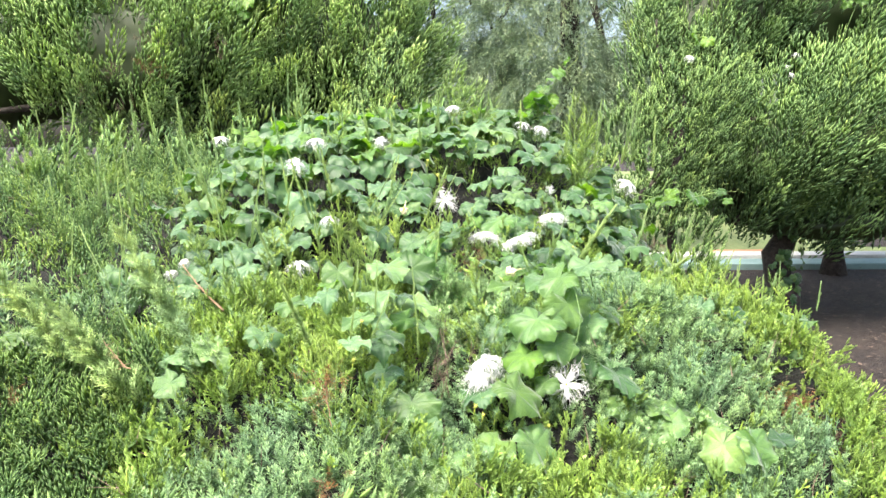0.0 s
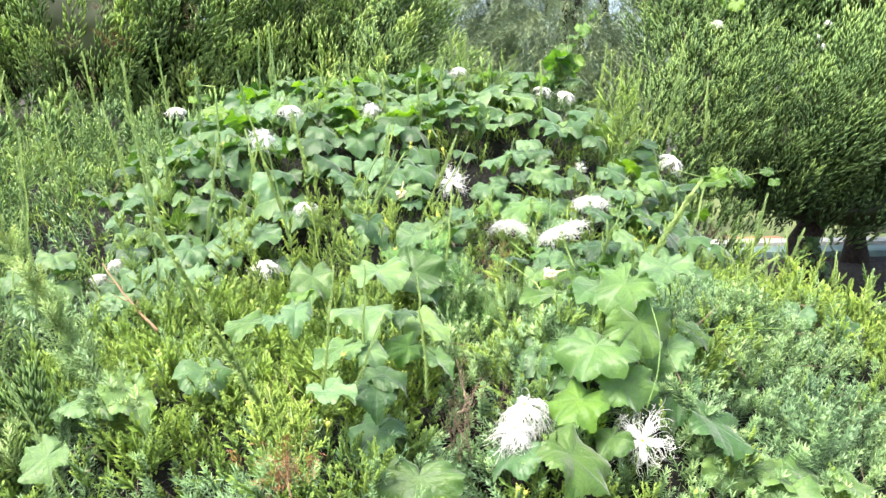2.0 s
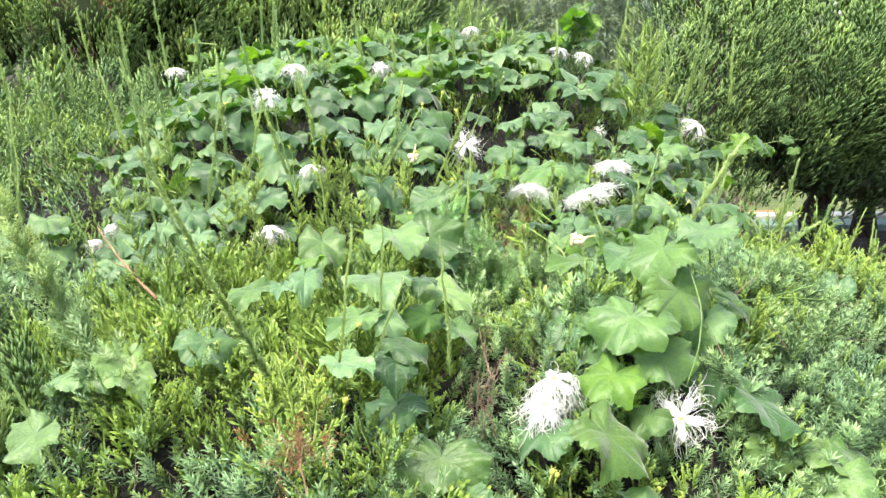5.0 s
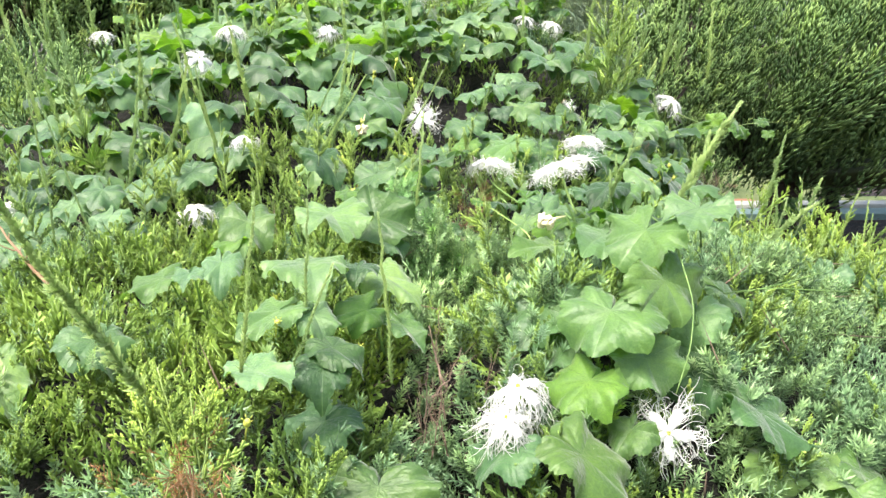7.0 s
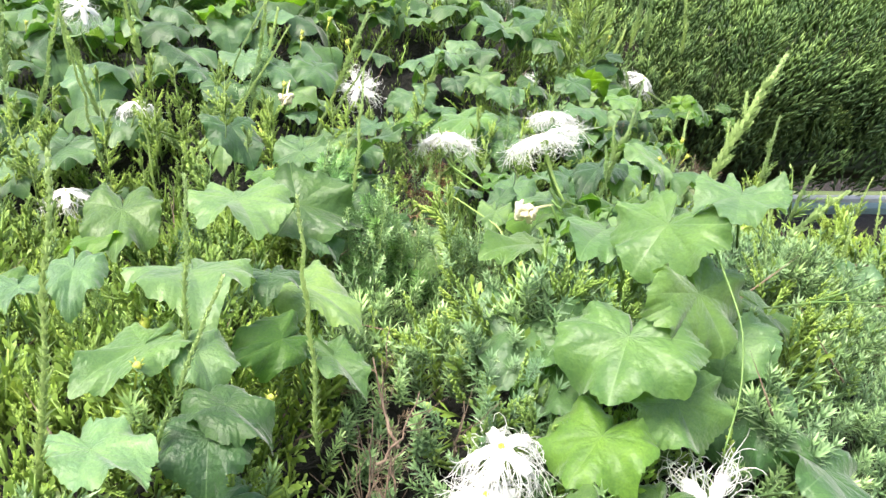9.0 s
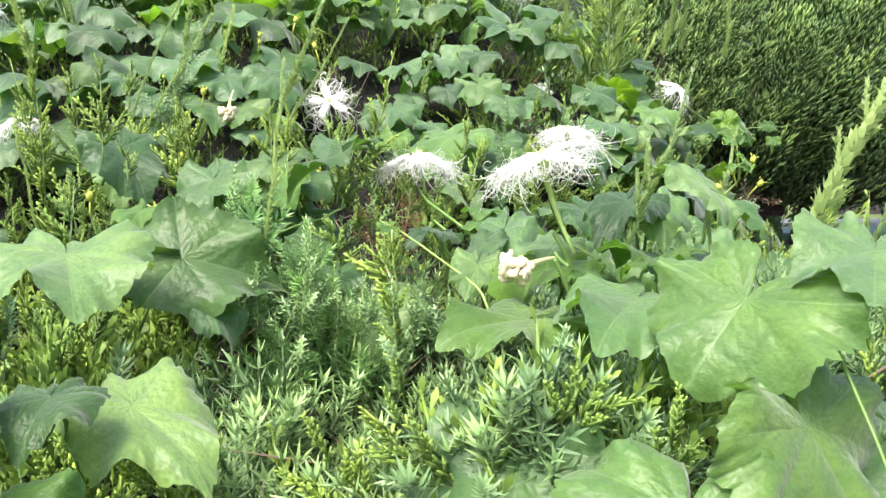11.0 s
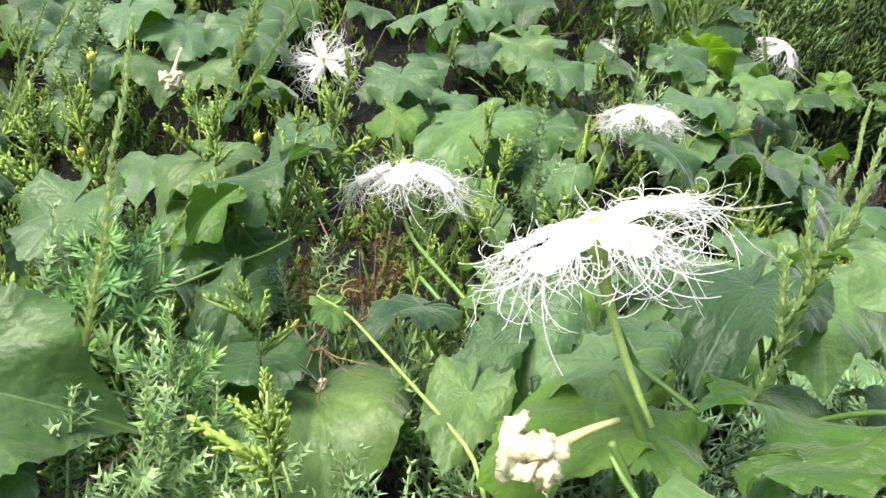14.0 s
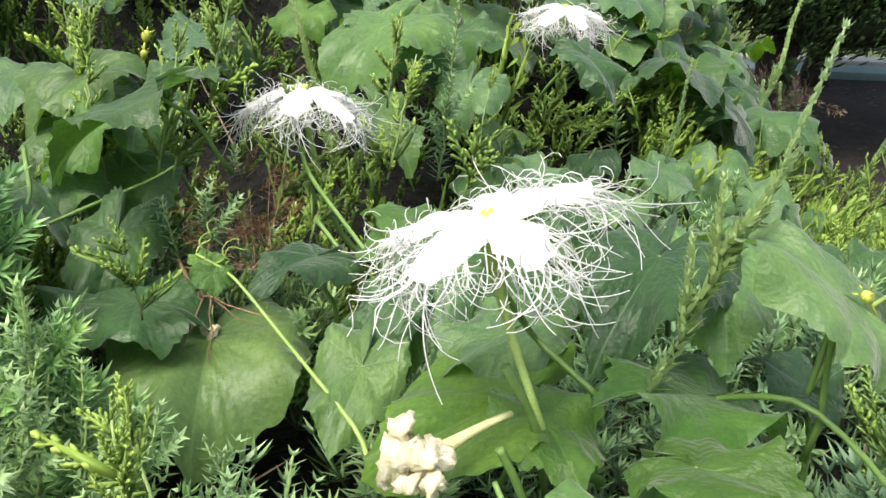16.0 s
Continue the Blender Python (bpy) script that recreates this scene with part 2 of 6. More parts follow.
def cone3(p, q, r):
    d = frame_of(np.asarray(q) - np.asarray(p))[0]
    a = np.arange(3) * 2.094
    v = np.asarray(p) + (np.cos(a)[:, None] * d[:, 0] + np.sin(a)[:, None] * d[:, 1]) * r
    return np.concatenate([v, [q]]), [(0, 1, 3), (1, 2, 3), (2, 0, 3)]


def bead(p, q, r):
    """A spindle from p to q, widest in the middle."""
    p, q = np.asarray(p, float), np.asarray(q, float)
    d = frame_of(q - p)[0]
    a = np.arange(3) * 2.094
    v = p + (q - p) * 0.52 + (np.cos(a)[:, None] * d[:, 0] + np.sin(a)[:, None] * d[:, 1]) * r
    return np.concatenate([v, [p], [q]]), [(0, 1, 4), (1, 2, 4), (2, 0, 4), (1, 0, 3), (2, 1, 3), (0, 2, 3)]


def rod(p, q, r):
    """A blunt twig of even thickness from p to q."""
    p, q = np.asarray(p, float), np.asarray(q, float)
    d = frame_of(q - p)[0]
    a = np.arange(3) * 2.094
    ring = np.cos(a)[:, None] * d[:, 0] + np.sin(a)[:, None] * d[:, 1]
    v = np.concatenate([p + ring * r * 0.8, p + (q - p) * 0.8 + ring * r, [q]])
    return v, [(0, 1, 4), (0, 4, 3), (1, 2, 5), (1, 5, 4), (2, 0, 3), (2, 3, 5), (3, 4, 6), (4, 5, 6), (5, 3, 6)]


def sliver(p, q, w, r, widest=0.5):
    """A narrow blade from p to q."""
    p, q = np.asarray(p, float), np.asarray(q, float)
    side = unit(np.cross(q - p, r.normal(0, 1, 3)))
    m = p + (q - p) * widest
    return np.array([p, m + side * w, m - side * w, q]), [(0, 1, 3), (0, 3, 2)]


def needle_sprig(seed, whorls=8, per=5, reach=0.26, width=0.022, solid=True):
    """A shoot set in whorls with sharp awl-shaped needles; one unit long."""
    r, pile = np.random.default_rng(seed), Pile()
    bend = r.normal(0, 0.10, 2)

    def axis(s):
        return np.array([bend[0] * s * s, bend[1] * s * s, s])
    for w in range(whorls):
        s = (w + 0.4) / whorls
        count = per if w < whorls - 1 else per + 1
        for k in range(count):
            a = 2 * np.pi * (k / count) + w * 0.63 + r.normal(0, 0.08)
            lift = 0.55 + 0.2 * s + (0.25 if w == whorls - 1 else 0.0) + r.normal(0, 0.09)
            out = np.array([np.cos(a) * np.cos(lift), np.sin(a) * np.cos(lift), np.sin(lift)])
            p = axis(s)
            n = reach * (1.12 - 0.35 * s) * r.uniform(0.85, 1.12)
            u = 0.25 + 0.3 * s
            if solid:
                side = np.array([-np.sin(a), np.cos(a), 0]) * width
                keel = np.cross(out, side) * 0.5
                m = p + out * n * 0.45
                pile.add([p, m + side, m - keel, m - side, p + out * n], [(0, 1, 2), (0, 2, 3), (1, 4, 2), (2, 4, 3)], [(u - 0.15, 0), (u + 0.08, 0), (u + 0.30, 0), (u + 0.08, 0), (u + 0.40, 0)])
            else:
                side = np.array([-np.sin(a), np.cos(a), 0])
                pile.add([p, p + out * n * 0.22 + side * width, p + out * n * 0.22 - side * width, p + out * n], [(0, 1, 3), (0, 3, 2)], [(u - 0.1, 0), (u, 0), (u, 0), (u + 0.4, 0)])
    v, f = bead(axis(-0.05), axis(0.97), 0.024)
    pile.add(v, f, [(0.2, 0)] * 3 + [(0.1, 0), (0.5, 0)])
    return pile.arrays()


def scale_sprig(seed, twigs=18, sub=2, thick=0.016, spread=0.26, flat=0.8, short=0.6, core=0.11, solid=False):
    """A narrow cone of short blunt scale-clad twigs round an axis; one unit long."""
    r, pile = np.random.default_rng(seed), Pile()
    bend = r.normal(0, 0.12, 2)

    def axis(s):
        return np.array([bend[0] * s * s, bend[1] * s * s, s])
    v, f = bead(axis(-0.05), axis(0.95), spread * core)
    pile.add(v, f, [(0.42, 0)] * 3 + [(0.15, 0), (0.7, 0)])
    for k in range(twigs):
        s = 0.04 + 0.88 * k / twigs
        a = k * 2.4 + r.normal(0, 0.3)
        out = unit(np.array([np.cos(a), np.sin(a) * flat, 1.0 + 0.7 * s]))
        n = spread * (1.0 - 0.60 * s) * r.uniform(0.75, 1.2)
        p, q = axis(s), axis(s) + out * n + np.array([0, 0, 0.12 * n])
        u = 0.30 + 0.35 * s
        if solid and sub:
            v, f = rod(p, q, thick)
            pile.add(v, f, [(u - 0.1, 0)] * 3 + [(u + 0.25, 0)] * 3 + [(u + 0.35, 0)])
        elif solid:
            v, f = bead(p, q, thick * 1.05)
            pile.add(v, f, [(u + 0.12, 0)] * 3 + [(u - 0.12, 0), (u + 0.35, 0)])
        else:
            v, f = sliver(p, q, thick, r, 0.66)
            pile.add(v, f, [(u - 0.15, 0), (u + 0.15, 0), (u + 0.15, 0), (u + 0.35, 0)])
        for j in range(sub):
            c = 0.25 + 0.5 * j / max(sub, 1)
            b = a + (0.9 if j % 2 else -0.9) + r.normal(0, 0.2)
            o2 = unit(out + 0.6 * np.array([np.cos(b), np.sin(b), 0.3]))
            p2 = p + (q - p) * c
            q2 = p2 + o2 * n * short * r.uniform(0.7, 1.2)
            if solid:
                v, f = bead(p2 - (q2 - p2) * 0.2, q2, thick * 1.05)
                pile.add(v, f, [(u + 0.12, 0)] * 3 + [(u - 0.1, 0), (u + 0.35, 0)])
            else:
                v, f = sliver(p2, q2, thick * 0.9, r, 0.66)
                pile.add(v, f, [(u - 0.1, 0), (u + 0.15, 0), (u + 0.15, 0), (u + 0.32, 0)])
    return pile.arrays()


def flame(seed, twigs=64, wide=0.2, thick=0.02, long=0.17):
    """A flame-shaped spray of many small upswept twigs, dark within and bright at its tips; one unit long."""
    r, pile = np.random.default_rng(seed), Pile()
    bend = r.normal(0, 0.10, 2)
    for k in range(twigs):
        s = ((k + 0.5) / twigs) ** 0.85
        a = k * 2.4 + r.normal(0, 0.4)
        ring = wide * (0.35 + 0.65 * np.sin(np.pi * min(1.0, 0.25 + 0.75 * s))) * r.uniform(0.55, 1.0)
        p = np.array([ring * np.cos(a) + bend[0] * s * s, ring * np.sin(a) + bend[1] * s * s, 0.86 * s])
        out = unit(np.array([np.cos(a) * 0.5 * (1 - 0.6 * s), np.sin(a) * 0.5 * (1 - 0.6 * s), r.uniform(0.8, 1.1)]))
        q = p + out * long * r.uniform(0.75, 1.25)
        v, f = bead(p, q, thick * r.uniform(0.85, 1.15) * (1.1 - 0.35 * s))
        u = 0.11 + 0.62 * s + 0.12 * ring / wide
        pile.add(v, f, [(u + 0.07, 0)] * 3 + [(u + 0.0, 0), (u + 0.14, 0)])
    return pile.arrays()


def tuft(seed, spikes=8, thick=0.062):
    """A flame of short plump twigs for foliage farther off; one unit long."""
    r, pile = np.random.default_rng(seed), Pile()
    bend = r.normal(0, 0.10, 2)
    v, f = bead((0, 0, -0.05), (bend[0] * 0.8, bend[1] * 0.8, 0.95), 0.075)
    pile.add(v, f, [(0.35, 0)] * 3 + [(0.1, 0), (0.95, 0)])
    for k in range(spikes):
        s = 0.72 * k / spikes
        a = k * 2.4 + r.normal(0, 0.3)
        ring = 0.07 * (1 - s)
        p = np.array([ring * np.cos(a) + bend[0] * s * s, ring * np.sin(a) + bend[1] * s * s, s])
        out = unit(np.array([np.cos(a) * 0.55, np.sin(a) * 0.55, r.uniform(0.85, 1.15)]))
        q = p + out * r.uniform(0.26, 0.36) * (1 - 0.35 * s)
        v, f = bead(p, q, thick * (1 - 0.35 * s) * r.uniform(0.85, 1.15))
        pile.add(v, f, [(0.42 + 0.3 * s, 0)] * 3 + [(0.2 + 0.2 * s, 0), (0.72 + 0.28 * s, 0)])
    return pile.arrays()


def strew(name, kinds, pos, d, size, r, squash=1.0):
    """One mesh of many sprigs: each of kinds at pos, pointing along d."""
    pos, d = np.asarray(pos, float), unit(d)
    size = np.broadcast_to(size, len(pos))
    which = r.integers(0, len(kinds), len(pos))
    fr = frame_of(d, r.uniform(0, 6.28, len(pos)))
    chance = r.uniform(0, 1, len(pos))
    pile = Pile()
    for k, (v, f, uv) in enumerate(kinds):
        sel = np.flatnonzero(which == k)
        if not len(sel):
            continue
        out = np.einsum("nij,vj->nvi", fr[sel], v * np.array([squash, squash, 1.0])) * size[sel][:, None, None] + pos[sel][:, None]
        ff = f[None] + (np.arange(len(sel)) * len(v))[:, None, None]
        uu = np.repeat(uv[None], len(sel), 0)
        uu[:, :, 1] = chance[sel][:, None]
        pile.add(out.reshape(-1, 3), ff.reshape(-1, 3), uu.reshape(-1, 2))
    return pile.mesh(name)


def hash_noise(x, y, scale, seed=0):
    """Smooth value noise on a plane, -1 to 1."""
    x, y = np.asarray(x, float) * scale + seed * 17.3, np.asarray(y, float) * scale - seed * 9.1
    i, j = np.floor(x), np.floor(y)
    u, w = x - i, y - j
    u, w = u * u * (3 - 2 * u), w * w * (3 - 2 * w)

    def h(a, b):
        t = np.sin(a * 127.1 + b * 311.7 + seed * 74.7) * 43758.5453
        return 2 * (t - np.floor(t)) - 1
    return (h(i, j) * (1 - u) + h(i + 1, j) * u) * (1 - w) + (h(i, j + 1) * (1 - u) + h(i + 1, j + 1) * u) * w


# ---- the thicket: height of its surface over the ground ----
def bump_at(x, y, cx, cy, sx, sy, h):
    return h * np.exp(-((x - cx) / sx) ** 2 - ((y - cy) / sy) ** 2)


def thicket(x, y, rough=1.0):
    x, y = np.asarray(x, float), np.asarray(y, float)
    mid = np.interp(y, [0.75, 1.0, 1.3, 1.6, 1.85, 2.1, 2.5, 2.8, 3.0, 3.3, 3.6, 3.9, 4.3, 4.8, 5.3], [0.1, 0.4, 0.74, 0.88, 0.95, 1.07, 1.13, 1.16, 1.26, 1.48, 1.62, 1.60, 1.4, 0.9, 0.3])
    left = np.interp(y, [0.7, 1.0, 1.4, 1.9, 2.5, 3.0, 3.6, 4.2, 5.0, 5.6], [0.1, 0.5, 0.80, 0.93, 1.06, 1.24, 1.40, 1.40, 1.1, 0.3])
    right = np.interp(y, [0.8, 1.1, 1.5, 1.9, 2.3, 2.7, 3.0, 3.4, 3.8, 4.3, 4.8], [0.1, 0.4, 0.72, 0.86, 1.02, 1.02, 0.97, 0.98, 0.88, 0.7, 0.2])
    wl = np.clip((-x - 0.55) / 0.6, 0, 1)
    wr = np.clip((x - 0.45) / 0.5, 0, 1)
    h = mid * (1 - wl) * (1 - wr) + left * wl + right * wr
    h = h + bump_at(x, y, 0.28, 2.13, 0.14, 0.16, 0.06) - bump_at(x, y, 0.05, 1.95, 0.05, 0.10, 0.20) - bump_at(x, y, 0.38, 1.75, 0.3, 0.12, 0.04)
    h = h + bump_at(x, y, -0.32, 3.12, 0.3, 0.2, 0.09) + bump_at(x, y, 0.75, 3.5, 0.25, 0.3, 0.10) + bump_at(x, y, 0.95, 2.65, 0.28, 0.3, 0.05) - bump_at(x, y, 0.95, 2.17, 0.06, 0.09, 0.13)
    h = h - bump_at(x, y, 0.10, 3.10, 0.16, 0.10, 0.10)
    h = h + bump_at(x, y, -0.18, 1.86, 0.16, 0.28, 0.09)
    edge = np.interp(y, [1.0, 2.6, 3.4, 4.6], [1.3, 1.27, 1.12, 1.0])
    h = h - 0.9 * np.clip((x - edge + 0.25) / 0.55, 0, 1) ** 1.5
    h = h - 0.9 * np.clip((-x - 2.3) / 0.8, 0, 1) ** 1.5
    if rough:
        h = h + rough * (0.045 * hash_noise(x, y, 4.5, 1) + 0.045 * hash_noise(x, y, 10.0, 2) + 0.02 * hash_noise(x, y, 24.0, 3))
    return h


def vine_front(x):
    """Where the vine's blanket over the mound begins."""
    return np.interp(x, [-1.1, -0.7, -0.45, -0.25, 0.0, 0.3, 0.6, 1.0], [3.0, 2.68, 2.85, 3.02, 2.96, 2.80, 2.82, 3.2])


def steep(x, y, rough=1.0, e=0.03):
    gx = (thicket(x + e, y, rough) - thicket(x - e, y, rough)) / (2 * e)
    gy = (thicket(x, y + e, rough) - thicket(x, y - e, rough)) / (2 * e)
    return unit(np.stack([-gx, -gy, np.ones_like(gx)], -1))


# ---- ground ----
def sheet(name, x0, x1, y0, y1, z, nx, ny, material, wob=0.0):
    xs, ys = np.linspace(x0, x1, nx + 1), np.linspace(y0, y1, ny + 1)
    X, Y = np.meshgrid(xs, ys)
    Z = z + wob * hash_noise(X, Y, 1.3, 5)
    Z = Z - bump_at(X, Y, 0.045, 1.95, 0.06, 0.12, 0.3)
    v = np.stack([X, Y, Z], -1).reshape(-1, 3)
    i = (np.arange(ny)[:, None] * (nx + 1) + np.arange(nx)).ravel()
    f = np.concatenate([np.stack([i, i + 1, i + nx + 2], -1), np.stack([i, i + nx + 2, i + nx + 1], -1)])
    return mesh_of(name, v, f, smooth=True)


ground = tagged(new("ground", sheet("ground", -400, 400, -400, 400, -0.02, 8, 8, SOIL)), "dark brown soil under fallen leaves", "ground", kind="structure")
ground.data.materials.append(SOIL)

# grass, paving and kerb beyond the trees
lawn = tagged(new("lawn", sheet("lawn", -60, 60, 10.55, 40, 0.0, 30, 10, GRASS, 0.03)), "pale mown grass beyond the paved strip", "lawn", kind="structure")
lawn.data.materials.append(GRASS)


def slab(name, x0, x1, y0, y1, z0, z1, material, label, bev=0.01):
    bm = bmesh.new()
    bmesh.ops.create_cube(bm, size=1.0, matrix=Matrix.Translation(((x0 + x1) / 2, (y0 + y1) / 2, (z0 + z1) / 2)) @ Matrix.Diagonal((x1 - x0, y1 - y0, z1 - z0, 1)))
    bmesh.ops.bevel(bm, geom=bm.edges[:], offset=bev, segments=2, affect="EDGES")
    me = bpy.data.meshes.new(name)
    bm.to_mesh(me)
    bm.free()
    me.materials.append(material)
    return tagged(new(name, me), label, name.replace("_", " "), kind="structure")


slab("pavement", -60, 60, 9.72, 10.18, -0.1, 0.05, COURT, "teal painted paving strip beside the grass")
slab("kerb", -60, 60, 10.18, 10.55, -0.1, 0.09, KERB, "pale concrete kerb along the paved strip")
slab("clay_patch", 3.55, 4.3, 10.62, 10.95, -0.05, 0.06, CLAY, "red clay patch in the grass")

# fallen leaves on the soil under the trees
r = np.random.default_rng(21)
pile = Pile()
for k in range(5200):
    c = np.array([r.uniform(1.2, 8.5), r.uniform(3.2, 10.5), r.uniform(0.0, 0.015)])
    a, w = r.uniform(0, 6.28), r.uniform(0.010, 0.028)
    d, e = np.array([np.cos(a), np.sin(a), r.uniform(-0.2, 0.3)]) * w, np.array([-np.sin(a), np.cos(a), r.uniform(-0.3, 0.3)]) * w * 0.5
    pile.add([c - d, c + e, c + d, c - e], [(0, 1, 2), (0, 2, 3)], [(0.8, 0)] * 4)
fallen = tagged(new("fallen_leaves", pile.mesh("fallen_leaves")), "dry brown leaves scattered on the soil", "leaves", kind="stuff")
fallen.data.materials.append(plain("dry_leaf", (0.032, 0.021, 0.017), (0.12, 0.085, 0.065), 0.9, 8))

# ---- trees round the thicket ----
TUFTS = [tuft(s) for s in range(6)]
FLAMES = [flame(500 + s, 64, 0.17, 0.017, 0.14) for s in range(8)]
PLUMELETS = [flame(540 + s, 28, 0.16, 0.023, 0.19) for s in range(6)]
FLAMELETS = [flame(520 + s, 17, 0.17, 0.034, 0.28) for s in range(6)]
PLUMES = [tuft(40 + s, 8, 0.05) for s in range(5)]
FRONDS = [scale_sprig(70 + s, 16, 1, 0.010, 0.32, 0.9, core=0.03) for s in range(5)]
DROOPS = [scale_sprig(60 + s, 14, 0, 0.016, 0.36, 0.9) for s in range(5)]


def crown(lobes, count, r, up=0.6, ragged=0.18):
    """Places and ways of tufts over uneven lobes: centre, radii, share."""
    share = np.array([a[2] for a in lobes], float)
    pick = r.choice(len(lobes), count, p=share / share.sum())
    c = np.array([a[0] for a in lobes], float)[pick]
    rad = np.array([a[1] for a in lobes], float)[pick]
    d = unit(r.normal(0, 1, (count, 3)))
    wave = 1 + ragged * (np.sin(d[:, 0] * 7 + pick) * np.sin(d[:, 2] * 9 + 2 * pick) + 0.6 * np.sin(d[:, 1] * 13 + d[:, 2] * 11))
    deep = 1 - np.abs(r.normal(0, 0.11, count))
    stay = (d[:, 1] < 0.45) | (r.uniform(0, 1, count) < 0.25)
    p = c + d * rad * (wave * deep)[:, None]
    way = unit(d / rad) * (0.55 if up > 0.8 else 1.0) + np.array([0.25 * (up > 0.8), 0, up]) + r.normal(0, 0.13 if up > 0.8 else 0.3, (count, 3))
    return p[stay], unit(way[stay])


def tree(name, label, foot, trunk, lobes, count, size, material, seed, kinds=None, up=0.6, ragged=0.18, lean=(0.0, 0.0), limbs=9, squash=1.0, category="tree"):
    """trunk: height and foot radius; limbs run from it into the crown."""
    r = np.random.default_rng(seed)
    t = thing(name, label, category, at=foot)
    base = np.array(foot)
    top = np.array([lean[0], lean[1], trunk[0]])
    pts = curve((0, 0, -0.05), top, n=9, wob=trunk[1] * 0.14, r=r)
    rad = np.linspace(1.0, 0.35, 9) * trunk[1] * r.uniform(0.88, 1.12, 9)
    rad[0] *= 1.35
    part_of("trunk", mesh_of("trunk", *tube(pts, rad, 9), smooth=True), BARK, t)
    for k in range(limbs):
        c, rr = lobes[k % len(lobes)][:2]
        a = pts[r.integers(6, 9)]
        b = np.array(c) - base + unit(r.normal(0, 1, 3)) * np.array(rr) * 0.75
        part_of("limb", mesh_of("limb", *tube(curve(a, b, -0.08, 7, 0.03, r), np.linspace(0.5, 0.12, 7) * trunk[1], 6), smooth=True), BARK, t)
    fans = material in (HEDGE, DUSK)
    p, way = crown(lobes, count, r, up, ragged)
    big = size * r.uniform(0.7, 1.25, len(p))
    if fans:
        inner = crown([(c, tuple(0.74 * a for a in rr), w) for c, rr, w in lobes], count // 3, r, up, ragged)
        p, way, big = np.concatenate([p, inner[0]]), np.concatenate([way, inner[1]]), np.concatenate([big, np.full(len(inner[0]), 1.2 * size)])
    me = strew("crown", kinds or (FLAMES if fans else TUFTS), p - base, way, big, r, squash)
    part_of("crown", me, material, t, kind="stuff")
    if fans:  # added dark shells for the dense inside: block sky, put shade between sprays
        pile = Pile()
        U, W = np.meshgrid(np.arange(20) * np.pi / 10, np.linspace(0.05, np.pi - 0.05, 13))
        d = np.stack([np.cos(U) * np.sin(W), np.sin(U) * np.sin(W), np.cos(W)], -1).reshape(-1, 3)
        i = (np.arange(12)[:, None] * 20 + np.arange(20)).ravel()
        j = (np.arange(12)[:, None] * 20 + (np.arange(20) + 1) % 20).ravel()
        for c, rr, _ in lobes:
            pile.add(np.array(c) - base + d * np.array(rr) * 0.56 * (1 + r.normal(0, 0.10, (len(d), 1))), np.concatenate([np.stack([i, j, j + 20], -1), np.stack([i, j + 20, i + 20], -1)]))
        part_of("crown_shade_core", pile.mesh("crown_shade_core"), DARK_SCALES, t, "dark shell added inside the crown as shade", "stuff")
    return t


tree("juniper_tree", "broad dark green juniper with an ivy-wrapped trunk", (3.0, 7.3, 0), (1.5, 0.15),
     [((3.15, 7.0, 1.44), (1.15, 0.8, 0.55), 3), ((3.45, 7.2, 0.82), (1.3, 0.6, 0.26), 2.0), ((2.6, 7.0, 1.3), (0.75, 0.6, 0.5), 1.6), ((2.62, 7.1, 0.97), (0.5, 0.5, 0.27), 1.2), ((3.9, 7.2, 1.5), (0.9, 0.7, 0.75), 1.6), ((3.3, 7.9, 2.7), (1.6, 0.8, 0.9), 4.5), ((2.45, 7.9, 2.5), (0.7, 0.6, 0.8), 1.8)],
     900, 0.50, DUSK, 3, up=1.0, ragged=0.14)
tree("juniper_tree", "dark juniper standing on leaf-strewn soil", (4.50, 9.41, 0), (2.0, 0.11),
     [((5.2, 9.6, 2.3), (1.9, 1.0, 1.2), 3), ((4.2, 9.4, 3.6), (2.4, 1.0, 1.3), 3), ((5.3, 9.4, 1.12), (1.9, 0.6, 0.5), 1.8), ((4.1, 9.15, 0.72), (0.45, 0.3, 0.5), 1.2), ((5.2, 9.2, 0.75), (0.5, 0.3, 0.45), 0.8)], 290, 0.75, HEDGE, 4, up=0.9)
left_juniper = tree("juniper_tree", "tall dense juniper with brown dead inner twigs", (-2.4, 7.0, 0), (2.4, 0.15),
     [((-2.4, 6.6, 2.2), (1.1, 0.6, 0.75), 3), ((-3.6, 6.9, 2.3), (1.0, 0.7, 1.0), 2.2), ((-1.6, 6.8, 1.7), (0.8, 0.5, 0.8), 1.6), ((-2.2, 7.0, 3.2), (1.9, 0.7, 0.9), 3.8)], 850, 0.46, HEDGE, 5, up=0.9, ragged=0.14)
tree("juniper_tree", "bushy green juniper behind the flowering mound", (-0.95, 7.2, 0), (2.2, 0.13),
     [((-1.1, 6.9, 2.3), (0.9, 0.6, 0.9), 2.5), ((-0.55, 6.9, 2.0), (0.5, 0.5, 0.9), 1.5), ((-0.9, 6.6, 1.3), (1.0, 0.5, 0.7), 1.2)], 380, 0.44, HEDGE, 6, up=0.9, ragged=0.14)
